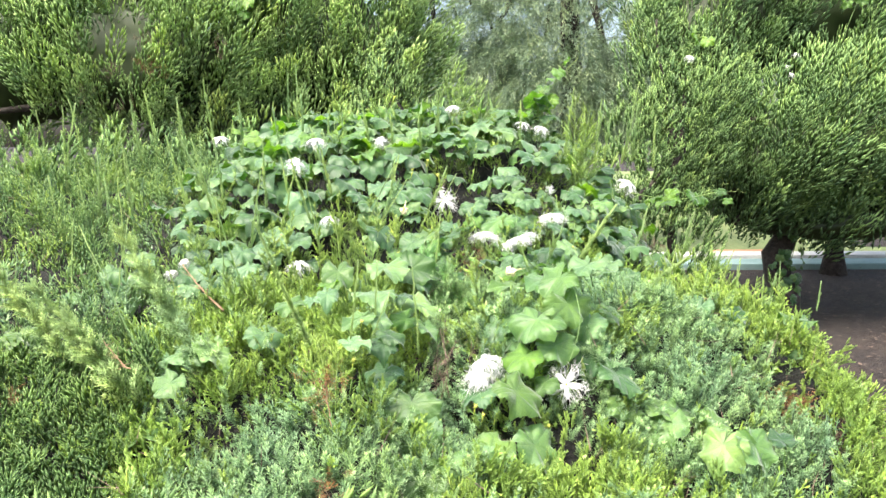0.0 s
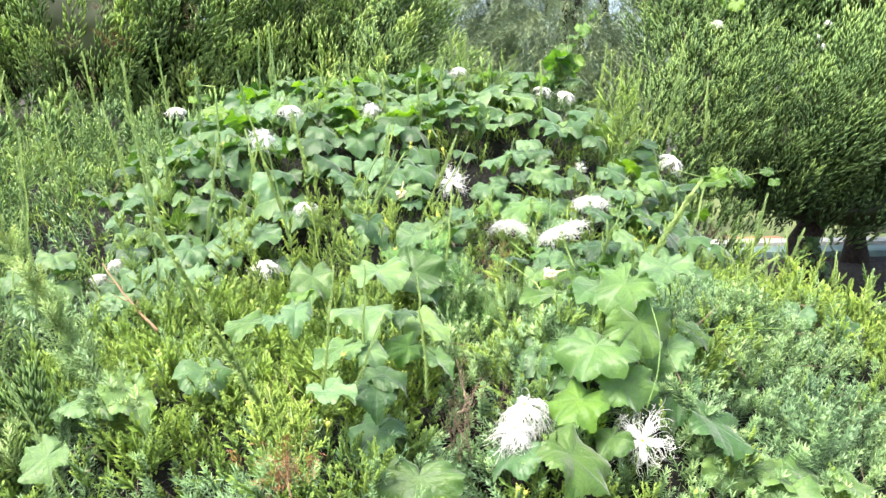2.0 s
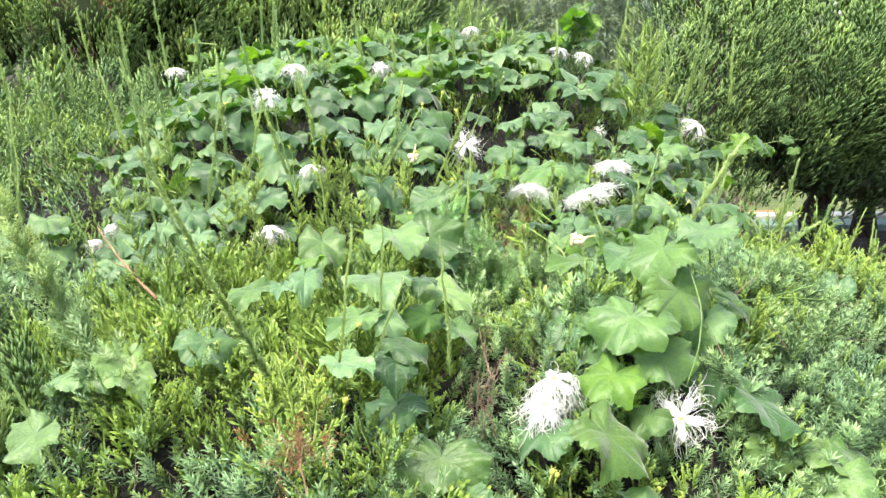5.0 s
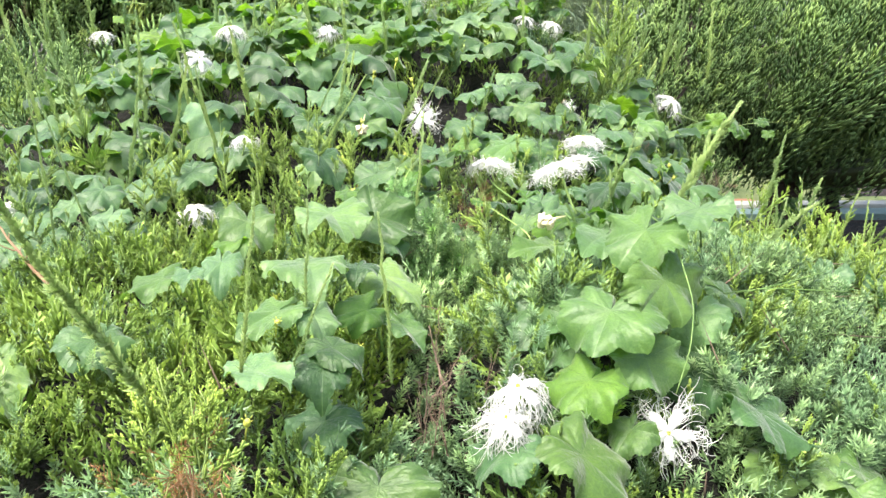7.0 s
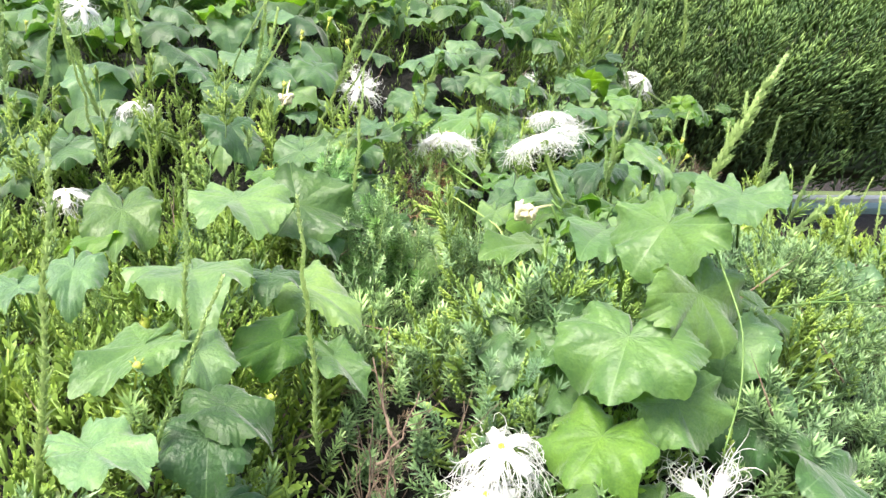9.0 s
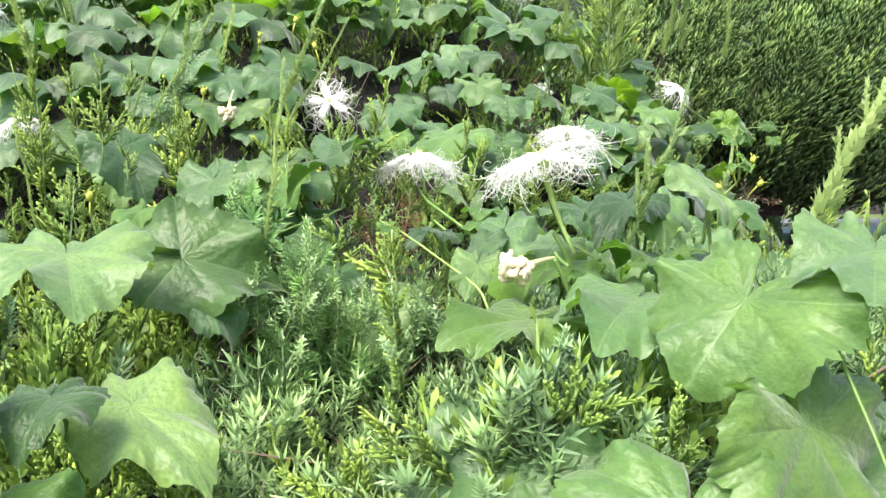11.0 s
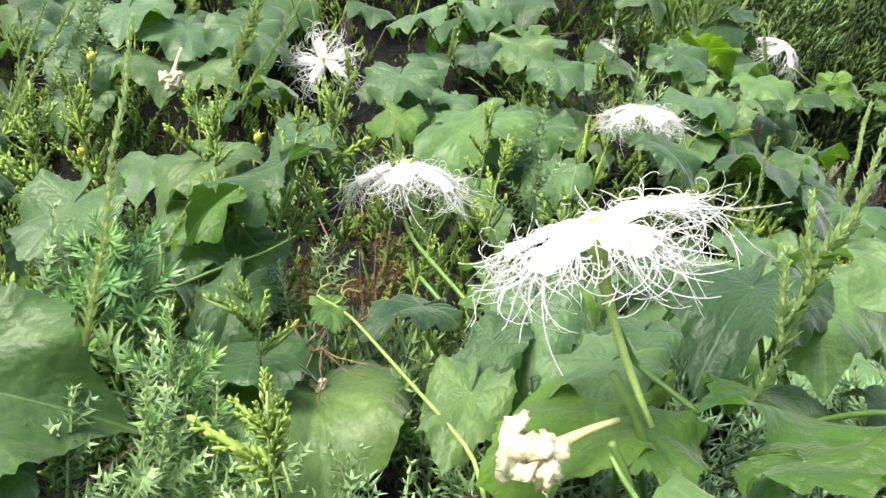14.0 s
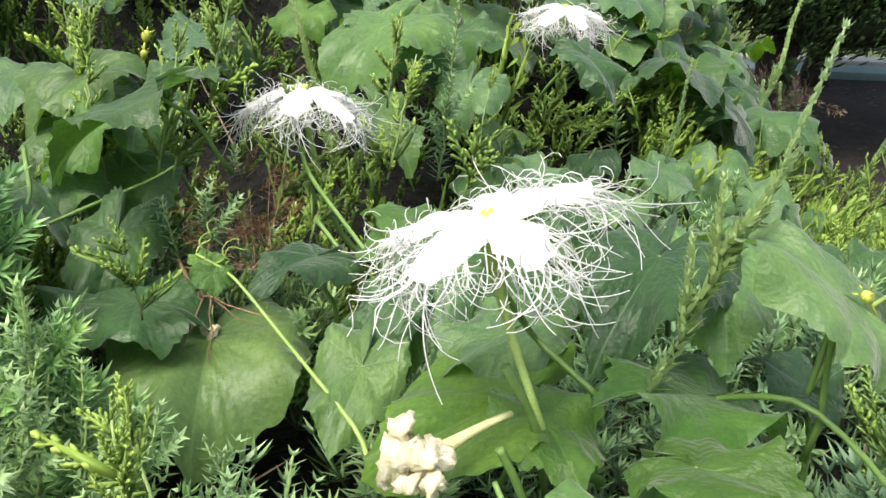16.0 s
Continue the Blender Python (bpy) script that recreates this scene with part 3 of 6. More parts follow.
tree("feathery_juniper", "light green feathery juniper with upright plumes", (1.75, 6.3, 0), (1.3, 0.06),
     [((1.75, 6.2, 1.5), (0.32, 0.3, 0.6), 1.6), ((1.4, 6.0, 1.35), (0.25, 0.25, 0.5), 1.0), ((2.05, 6.4, 1.8), (0.3, 0.3, 0.55), 1.0), ((1.6, 6.4, 2.1), (0.16, 0.2, 0.5), 0.5), ((1.6, 6.1, 0.65), (0.42, 0.3, 0.5), 1.6)], 2500, 0.12, FEATHER, 7, PLUMES, up=1.3, squash=0.9, ragged=0.3)
tree("feathery_juniper", "thin feathery juniper with loose upright tips", (-0.4, 5.9, 0), (1.4, 0.05),
     [((-0.4, 5.8, 1.55), (0.22, 0.2, 0.6), 1), ((-0.15, 5.8, 1.3), (0.25, 0.2, 0.5), 0.7)], 550, 0.12, FEATHER, 8, PLUMES, up=1.4, squash=0.9, ragged=0.3)
tree("weeping_conifer", "tall conifer with drooping grey-green sprays", (-0.75, 12.5, 0), (8.0, 0.17),
     [((-0.2, 12.2, 4.9), (1.0, 0.9, 0.6), 1), ((0.3, 12.0, 2.5), (0.7, 0.8, 0.45), 1.0), ((0.3, 12.1, 3.6), (1.0, 0.8, 0.8), 1.3)], 2800, 0.45, WEEP, 9, FRONDS, up=-1.1, ragged=0.3)
tree("weeping_conifer", "spreading conifer with hanging feathery branches", (1.8, 12.2, 0), (6.5, 0.2),
     [((1.7, 11.6, 3.2), (1.4, 0.8, 1.5), 3), ((1.6, 11.3, 2.3), (0.9, 0.4, 0.8), 1.6), ((3.0, 12.0, 3.6), (1.3, 0.9, 1.6), 2), ((1.1, 12.4, 4.7), (1.0, 0.9, 0.8), 1)], 3300, 0.5, WEEP, 10, FRONDS, up=-1.1, ragged=0.3)
tree("far_tree", "dark evergreen tree far behind", (-2.5, 17.5, 0), (7.0, 0.22),
     [((-2.6, 17.2, 5.2), (2.0, 1.2, 2.4), 1)], 600, 0.75, WEEP, 11, DROOPS, up=-0.6)
tree("far_tree", "dark evergreen tree far behind", (5.5, 18, 0), (8.0, 0.25),
     [((5.2, 17.5, 5.0), (3.2, 1.2, 3.0), 1), ((2.6, 18.5, 5.0), (1.8, 1.2, 2.6), 0.7)], 900, 0.8, WEEP, 12, DROOPS, up=-0.6)

r = np.random.default_rng(33)
n = 1000
p = np.stack([r.uniform(-16, 20, n), r.uniform(15.2, 16.2, n), np.abs(r.normal(0, 0.9, n)) * 0.9 + 0.05], -1)
p[:, 2] = np.minimum(p[:, 2], 1.9 + 0.3 * hash_noise(p[:, 0], p[:, 1], 0.8, 4))
hedge = tagged(new("far_hedge", strew("far_hedge", TUFTS, p, r.normal(0, 0.5, (n, 3)) + [0, -0.6, 0.8], 0.5 * r.uniform(0.7, 1.3, n), r)), "dark clipped hedge far beyond the grass", "hedge", kind="stuff")
hedge.data.materials.append(HEDGE)

# ---- the juniper thicket ----
NEEDLE = [needle_sprig(s, 7, 7, 0.32, 0.026) for s in range(7)]
STARS = [needle_sprig(240 + s, 6, 7, 0.38, 0.030) for s in range(6)]
SCALE = [scale_sprig(20 + s, 15, 1, 0.033, 0.25, core=0.2, solid=True) for s in range(7)]
NEEDLE_FAR = [needle_sprig(80 + s, 7, 4, 0.20, 0.020, False) for s in range(5)]
NEEDLE_MID = [needle_sprig(85 + s, 8, 5, 0.27, 0.027) for s in range(6)]
SCALE_MID = [scale_sprig(95 + s, 15, 0, 0.036, 0.30, core=0.2, solid=True) for s in range(6)]
NEEDLE_FILL = [needle_sprig(180 + s, 4, 4, 0.28, 0.022, False) for s in range(4)]
SCALE_FAR = [scale_sprig(90 + s, 16, 0, 0.020, 0.26) for s in range(5)]
THIN_FILL = [scale_sprig(195 + s, 9, 0, 0.026, 0.26) for s in range(4)]
SCALE_FILL = [scale_sprig(190 + s, 10, 0, 0.042, 0.34) for s in range(4)]
DEAD = [scale_sprig(290 + s, 16, 2, 0.010, 0.36, core=0.03) for s in range(4)]


def patchy(x, y):
    """Where the prickly blue-green growth stands rather than the yellow-green."""
    blue = 0.55 * hash_noise(x, y, 4.0, 8) + 0.25 * hash_noise(x, y, 11.0, 9)
    blue = blue + bump_at(x, y, 0.72, 2.25, 0.35, 0.35, 0.55) + bump_at(x, y, -0.2, 1.75, 0.35, 0.25, 0.22) + bump_at(x, y, 0.06, 2.28, 0.15, 0.12, 0.7)
    return blue - bump_at(x, y, -0.85, 1.9, 0.28, 0.35, 0.8) - bump_at(x, y, 1.2, 2.0, 0.25, 0.6, 0.9) - bump_at(x, y, -0.3, 2.6, 0.3, 0.3, 0.4) - np.where(y > 2.75, 0.35, 0.0)


# gaps that the broad leaves and the lowest flowers fill
CLEAR = ((0.118, 2.41, 0.06), (0.06, 2.46, 0.04), (0.32, 1.90, 0.085), (0.13, 1.94, 0.05), (0.045, 1.93, 0.025), (0.04, 2.31, 0.055), (0.11, 2.42, 0.06))


def cover(name, parent, x0, x1, y0, y1, per_m2, size, near, seed, keep=None, lift=0.0):
    r = np.random.default_rng(seed)
    n = int((x1 - x0) * (y1 - y0) * per_m2 * 1.6)
    x, y = r.uniform(x0, x1, n), r.uniform(y0, y1, n)
    nor = steep(x, y)
    ok = r.uniform(0, 1.6, n) < 1 / np.maximum(nor[:, 2], 0.4)
    h = thicket(x, y)
    ok &= (h > 0.12) & ~(((x - 0.05) / 0.032) ** 2 + ((y - 1.95) / 0.08) ** 2 < 1)
    under = (y > vine_front(x)) & (y < 3.9) & (np.abs(x + 0.03) < 0.95)
    ok &= ~(under & (y > 3.05) & (r.uniform(0, 1, n) < 0.45))
    h = h - 0.06 * (under & (y > 3.0))
    for cx, cy, rad in CLEAR:
        h = h - 0.06 * ((x - cx) ** 2 + (y - cy) ** 2 < rad * rad)
    if keep is not None:
        ok &= keep(x, y)
    x, y, h, nor = x[ok], y[ok], h[ok], nor[ok]
    n = len(x)
    sz = size * r.uniform(0.65, 1.3, n)
    way = nor * 0.8 + np.array([0, 0, 0.6]) + r.normal(0, 0.16, (n, 3))
    way[:, 2] = np.maximum(way[:, 2], -0.1)
    p = np.stack([x, y, h + lift], -1) - unit(way) * sz[:, None] * 0.75 - nor * (r.uniform(0, 0.06, n))[:, None]
    # most sprigs are gathered along boughs that reach up and out
    blue = patchy(x, y) + r.normal(0, 0.10, n) > 0.08
    each = 15
    free = r.permutation(np.flatnonzero(~blue | (r.uniform(0, 1, n) < 0.12)))
    m = int(len(free) * 0.6) // each
    take = free[:m * each].reshape(m, each)
    lead = take[:, 0]
    axis = unit(nor[lead] * 0.7 + np.array([0, 0, 0.75]) + r.normal(0, 0.42, (m, 3)))
    reach = size * r.uniform(1.2, 2.2 if near else 2.2 + 0.9 * (size > 0.1), m)
    for j in range(each):
        s = 0.15 + 0.85 * j / (each - 1)
        i = take[:, j]
        side = unit(np.cross(axis, r.normal(0, 1, (m, 3))))
        way[i] = axis + side * (0.6 - 0.35 * s) + r.normal(0, 0.1, (m, 3))
        p[i] = np.stack([x[lead], y[lead], h[lead]], -1) + axis * (reach * (s - 0.62))[:, None] + side * 0.006
        sz[i] = size * (0.95 - 0.4 * s) * r.uniform(0.75, 1.2, m)
        x[i], y[i] = x[lead], y[lead]
    sz[~blue] *= 0.9
    plume = ~blue & (r.uniform(0, 1, n) < 0.68)
    blue &= r.uniform(0, 1, n) < (0.42 if near == 2 else 0.55)
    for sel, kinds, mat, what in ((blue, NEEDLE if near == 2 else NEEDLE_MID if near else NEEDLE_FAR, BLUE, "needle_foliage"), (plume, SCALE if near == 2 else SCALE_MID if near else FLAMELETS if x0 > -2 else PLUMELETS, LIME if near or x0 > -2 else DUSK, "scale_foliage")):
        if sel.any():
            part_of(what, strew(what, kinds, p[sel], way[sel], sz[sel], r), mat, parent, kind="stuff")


def fill(parent, x0, x1, y0, y1, per_m2, size, seed, plume):
    """Shorter growth that closes the shrub between its boughs."""
    r = np.random.default_rng(seed)
    n = int((x1 - x0) * (y1 - y0) * per_m2)
    x, y = r.uniform(x0, x1, n), r.uniform(y0, y1, n)
    h, nor = thicket(x, y), steep(x, y)
    ok = (h > 0.15) & ~(((x - 0.05) / 0.055) ** 2 + ((y - 1.95) / 0.12) ** 2 < 1)
    for cx, cy, rad in CLEAR:
        ok &= (x - cx) ** 2 + (y - cy) ** 2 > rad * rad
    x, y, h, nor = x[ok], y[ok], h[ok], nor[ok]
    n = len(x)
    way = nor + [0, 0, 0.4] + r.normal(0, 0.4, (n, 3))
    p = np.stack([x, y, h], -1) - nor * r.uniform(0.03, 0.09, n)[:, None]
    blue = patchy(x, y) + r.normal(0, 0.12, n) > 0.08
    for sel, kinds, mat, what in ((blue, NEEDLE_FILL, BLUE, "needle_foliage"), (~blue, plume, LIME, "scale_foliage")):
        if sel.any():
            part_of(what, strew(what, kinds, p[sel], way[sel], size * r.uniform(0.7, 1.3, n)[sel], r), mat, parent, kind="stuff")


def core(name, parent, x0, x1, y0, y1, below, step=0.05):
    """A near-black sheet added under the foliage: shade painted into a shrub's gaps."""
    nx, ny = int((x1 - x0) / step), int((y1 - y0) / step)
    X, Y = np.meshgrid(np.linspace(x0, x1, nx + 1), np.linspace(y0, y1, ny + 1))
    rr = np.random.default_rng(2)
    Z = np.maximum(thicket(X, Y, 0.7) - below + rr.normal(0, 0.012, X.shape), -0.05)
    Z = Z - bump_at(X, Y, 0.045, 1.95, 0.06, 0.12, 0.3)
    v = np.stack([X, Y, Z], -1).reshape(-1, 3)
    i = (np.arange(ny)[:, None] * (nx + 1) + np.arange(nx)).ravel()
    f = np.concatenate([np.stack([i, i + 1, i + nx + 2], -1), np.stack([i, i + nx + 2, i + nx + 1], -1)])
    part_of("gap_shade_sheet", mesh_of("gap_shade_sheet", v, f), GAP_SHADE, parent, kind="stuff")


def twigs(parent, x0, x1, y0, y1, n, seed):
    r, pile = np.random.default_rng(seed), Pile()
    for k in range(n):
        x, y = r.uniform(x0, x1), r.uniform(y0, y1)
        z = float(thicket(x, y)) - r.uniform(0.03, 0.12)
        d = unit(r.normal(0, 1, 3) + [0, -0.2, 0.4]) * r.uniform(0.04, 0.13)
        pile.add(*cone3((x, y, z), (x + d[0], y + d[1], z + d[2]), r.uniform(0.0008, 0.0022)))
    part_of("twig_litter", pile.mesh("twig_litter"), TWIG, parent, kind="stuff")


def stump(parent, x, y, r):
    """Bare stems that carry a shrub from the soil."""
    for k in range(4):
        a = r.uniform(0, 6.28)
        q = (x + 0.35 * np.cos(a), y + 0.35 * np.sin(a), float(thicket(x, y, 0)) - 0.2)
        part_of("stem", mesh_of("stem", *tube(curve((x + r.normal(0, 0.04), y + r.normal(0, 0.04), -0.05), q, 0.05, 7, 0.02, r), np.linspace(0.035, 0.012, 7), 7), smooth=True), BARK, parent)


SHRUBS = (("front juniper shrub of prickly blue-green and yellow-green sprays", -0.8, 0.5, 1.3, 2.65, 3300, 0.053),
          ("spreading juniper shrub with bright yellow-green edges", 0.5, 1.6, 1.45, 3.0, 3300, 0.053),
          ("tall juniper mound overgrown by flowering gourd vines", -0.8, 1.3, 2.65, 4.1, 850, 0.085),
          ("loose yellow-green juniper shrub with long pale shoots", -2.4, -0.8, 1.5, 4.4, 520, 0.17))


def close_by(x, y):
    """The part of the thicket that is seen from a hand's width away."""
    return (x > -0.30) & (x < 0.72) & (y > 1.80) & (y < 2.72)


shrubs = []
for k, (label, x0, x1, y0, y1, dens, size) in enumerate(SHRUBS):
    s = thing("juniper_shrub", label, "shrub", "juniper shrubs in the thicket")
    y1 = min(y1, 3.0) if k == 1 else y1
    cover("foliage", s, x0, x1, y0, y1, dens, size, k < 2, 100 + k, lambda x, y: ~close_by(x, y) & ~((y < 3.1) & (k == 2)))
    if k == 2:
        cover("foliage", s, -0.8, 1.0, 2.65, 3.1, 3000, 0.055, 1, 120, lambda x, y: ~close_by(x, y) & ~((x > 0.5) & (y < 3.0)))
    if k < 3:
        cover("foliage", s, max(x0, -0.30), min(x1, 0.72), max(y0, 1.8), min(y1, 2.72), 4400, 0.058, 2, 110 + k, lambda x, y: ~((x > 0.5) & (y < 3.0) & (y > 2.65) & (k == 2)))
    fill(s, x0, x1, y0, y1, 4200 if k == 0 else 3000 if k == 1 else 600, 0.057 if k < 2 else 0.075, 160 + k, SCALE_FILL if k < 2 else THIN_FILL)
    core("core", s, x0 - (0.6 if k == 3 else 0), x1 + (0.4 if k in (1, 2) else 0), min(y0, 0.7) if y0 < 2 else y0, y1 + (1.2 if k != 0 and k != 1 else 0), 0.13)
    twigs(s, x0, x1, y0, y1, 500, 140 + k)
    stump(s, (x0 + x1) / 2, (y0 + y1) / 2 + 0.2, np.random.default_rng(150 + k))
    shrubs.append(s)
twigs(shrubs[0], -0.02, 0.09, 1.84, 2.04, 120, 199)
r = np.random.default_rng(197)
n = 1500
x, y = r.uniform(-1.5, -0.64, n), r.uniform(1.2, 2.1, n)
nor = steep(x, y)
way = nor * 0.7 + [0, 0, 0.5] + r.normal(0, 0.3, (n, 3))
# deep green sprigs, darkened further for the shade low on this flank
part_of("scale_foliage", strew("scale_foliage", FLAMELETS, np.stack([x, y, thicket(x, y) - 0.04], -1), way, 0.085 * r.uniform(0.7, 1.3, n), r), DARK_SCALES, shrubs[3], kind="stuff")
# prickly shoots round the small hollow
r = np.random.default_rng(198)
n = 150
a, q = r.uniform(0, 6.28, n), r.uniform(0.9, 2.2, n)
x, y = 0.045 + 0.04 * q * np.cos(a), 1.94 + 0.075 * q * np.sin(a)
way = steep(x, y, 0.0) * 0.8 + [0, -0.1, 0.6] + r.normal(0, 0.2, (n, 3))
part_of("needle_foliage", strew("needle_foliage", NEEDLE_MID, np.stack([x, y, thicket(x, y) - 0.03], -1), way, 0.05 * r.uniform(0.8, 1.2, n), r), BLUE, shrubs[0], kind="stuff")
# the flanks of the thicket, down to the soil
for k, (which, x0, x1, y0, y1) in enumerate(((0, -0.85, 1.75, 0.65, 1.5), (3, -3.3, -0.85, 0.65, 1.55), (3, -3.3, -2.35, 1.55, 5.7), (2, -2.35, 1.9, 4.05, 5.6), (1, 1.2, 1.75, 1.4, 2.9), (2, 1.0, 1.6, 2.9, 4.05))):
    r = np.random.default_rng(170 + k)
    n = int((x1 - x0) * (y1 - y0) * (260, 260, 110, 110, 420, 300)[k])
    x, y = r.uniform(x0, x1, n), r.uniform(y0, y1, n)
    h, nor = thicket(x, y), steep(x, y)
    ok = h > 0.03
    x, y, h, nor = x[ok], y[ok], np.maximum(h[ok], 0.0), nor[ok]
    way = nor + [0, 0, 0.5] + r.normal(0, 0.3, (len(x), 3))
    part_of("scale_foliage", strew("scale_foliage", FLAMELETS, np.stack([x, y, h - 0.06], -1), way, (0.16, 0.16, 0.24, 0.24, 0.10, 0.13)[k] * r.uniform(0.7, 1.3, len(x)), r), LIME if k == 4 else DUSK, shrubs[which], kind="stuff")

# ---- gourd vines: leaves ----
LOBES = ([0, 8, 20, 33, 47, 56, 65, 79, 93, 102, 114, 134, 150, 160, 168, 174, 180], [1.0, 0.91, 0.82, 0.79, 0.84, 0.89, 0.83, 0.785, 0.80, 0.82, 0.77, 0.70, 0.66, 0.62, 0.53, 0.30, 0.06])


def leaf_mesh(seed, step=5, rings=6, cut=1.0, limp=1.0):
    """A heart-shaped, shallowly lobed leaf one unit wide; the tip points to -y and the stalk joins at the origin."""
    r = np.random.default_rng(seed)
    th = np.arange(-180, 181, step).astype(float)
    rad = np.interp(np.abs(th), *LOBES)
    rad = 0.76 + (rad - 0.76) * cut if cut != 1.0 else rad
    skew = r.normal(0, 0.05)
    rad = rad * (1 + skew * np.sin(np.radians(th))) + 0.013 * np.sin(np.radians(th) * 43 + r.uniform(0, 6)) * (step <= 5) + r.normal(0, 0.012, len(th))
    rad[-1] = rad[0]
    a = np.radians(th)
    s = (np.arange(1, rings + 1) / rings) ** 0.9
    R = s[:, None] * rad[None] / 1.55
    x, y = R * np.sin(a), -R * np.cos(a)
    ribs = np.array([-145, -105, -55, 0, 55, 105, 145.0])
    gap = np.abs(th[:, None] - ribs).min(1)
    vein = 1 - np.clip(gap / 26, 0, 1)
    bulge = 0.035 * s[:, None] * (0.5 - vein[None] ** 3) * np.sin(np.pi * np.minimum(s, 0.95))[:, None]
    ph = r.uniform(0, 6.28, 3)
    t = s[:, None]
    wave = 0.16 * R ** 1.6 * np.sin(a * 3 + ph[0]) + 0.08 * t ** 3 * np.sin(a * 5 + ph[1]) + 0.045 * t ** 5 * np.sin(a * 9 + ph[2]) + 0.016 * t ** 7 * np.sin(a * 17 + ph[1]) - r.uniform(0.0, 0.11) * t ** 6
    droop = limp * (-r.uniform(0.15, 0.55) * R ** 2 - r.uniform(0.0, 0.6) * np.maximum(0, -y) ** 2 - r.uniform(-0.2, 0.5) * x ** 2) + 0.14 * np.abs(x)
    edge = np.where(s[:, None] > 0.95, r.normal(0, 0.012, len(th))[None], 0)
    z = bulge + wave + droop + edge
    v = np.concatenate([[[0, 0, 0]], np.stack([x, y, z], -1).reshape(-1, 3)])
    uv = np.concatenate([[[1, 0]], np.stack([np.repeat(vein[None], rings, 0), np.repeat(s[:, None], len(th), 1)], -1).reshape(-1, 2)])
    m, f = len(th), []
    for i in range(m - 1):
        f.append((0, 1 + i, 2 + i))
        for k in range(rings - 1):
            p = 1 + k * m + i
            f += [(p, p + m, p + m + 1), (p, p + m + 1, p + 1)]
    return mesh_of("leaf", v, f, uv, True)


DRAPED = [leaf_mesh(200 + s, limp=0.6) for s in range(11)]
BROAD = [leaf_mesh(210 + s, 3, 9, limp=0.25) for s in range(9)]
SMALL = [leaf_mesh(230 + s, 10, 3) for s in range(8)]
for me in DRAPED + BROAD + SMALL:
    me.materials.append(LEAF)
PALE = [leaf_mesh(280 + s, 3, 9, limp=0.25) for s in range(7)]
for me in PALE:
    me.materials.append(LIT_LEAF)
FRESH = [leaf_mesh(260 + s, 4, 7, limp=0.35) for s in range(5)]
for me in FRESH:
    me.materials.append(YOUNG)


def leaf_pose(x, y, z, size, tip, hang, roll=0.0):
    """tip: the way the tip points, 0 to -y and 90 to +x; hang: degrees by which it points down."""
    return Matrix.LocRotScale((x, y, z), Euler((radians(hang), radians(roll), radians(tip))), (size, size, size))


def add_leaf(vine, stems, x, y, z, size, tip, hang, roll=0.0, kinds=None, stalk=0.07):
    m = leaf_pose(x, y, z, size, tip, hang, roll)
    part_of("leaf", random.choice(kinds or DRAPED), None, vine, m=m)
    if stalk:
        back = m.to_3x3() @ Vector((0, 0.55, -0.6))
        q = np.array((x, y, z)) + np.array(unit(np.array(back))) * stalk
        q[2] = min(q[2], z - stalk * 0.5)
        stems.add(*tube(curve(q, (x, y, z), -0.012, 5, 0.002), np.linspace(0.0016, 0.0011, 5), 4))


def runner(stems, points, r0=0.0022, r1=0.0012, n=14):
    """A long stem through a few points."""
    p = np.asarray(points, float)
    s = np.linspace(0, len(p) - 1, n)
    q = np.stack([np.interp(s, range(len(p)), p[:, k]) for k in range(3)], -1)
    q[1:-1] = (q[:-2] + 2 * q[1:-1] + q[2:]) / 4
    stems.add(*tube(q, np.linspace(r0, r1, n), 5))


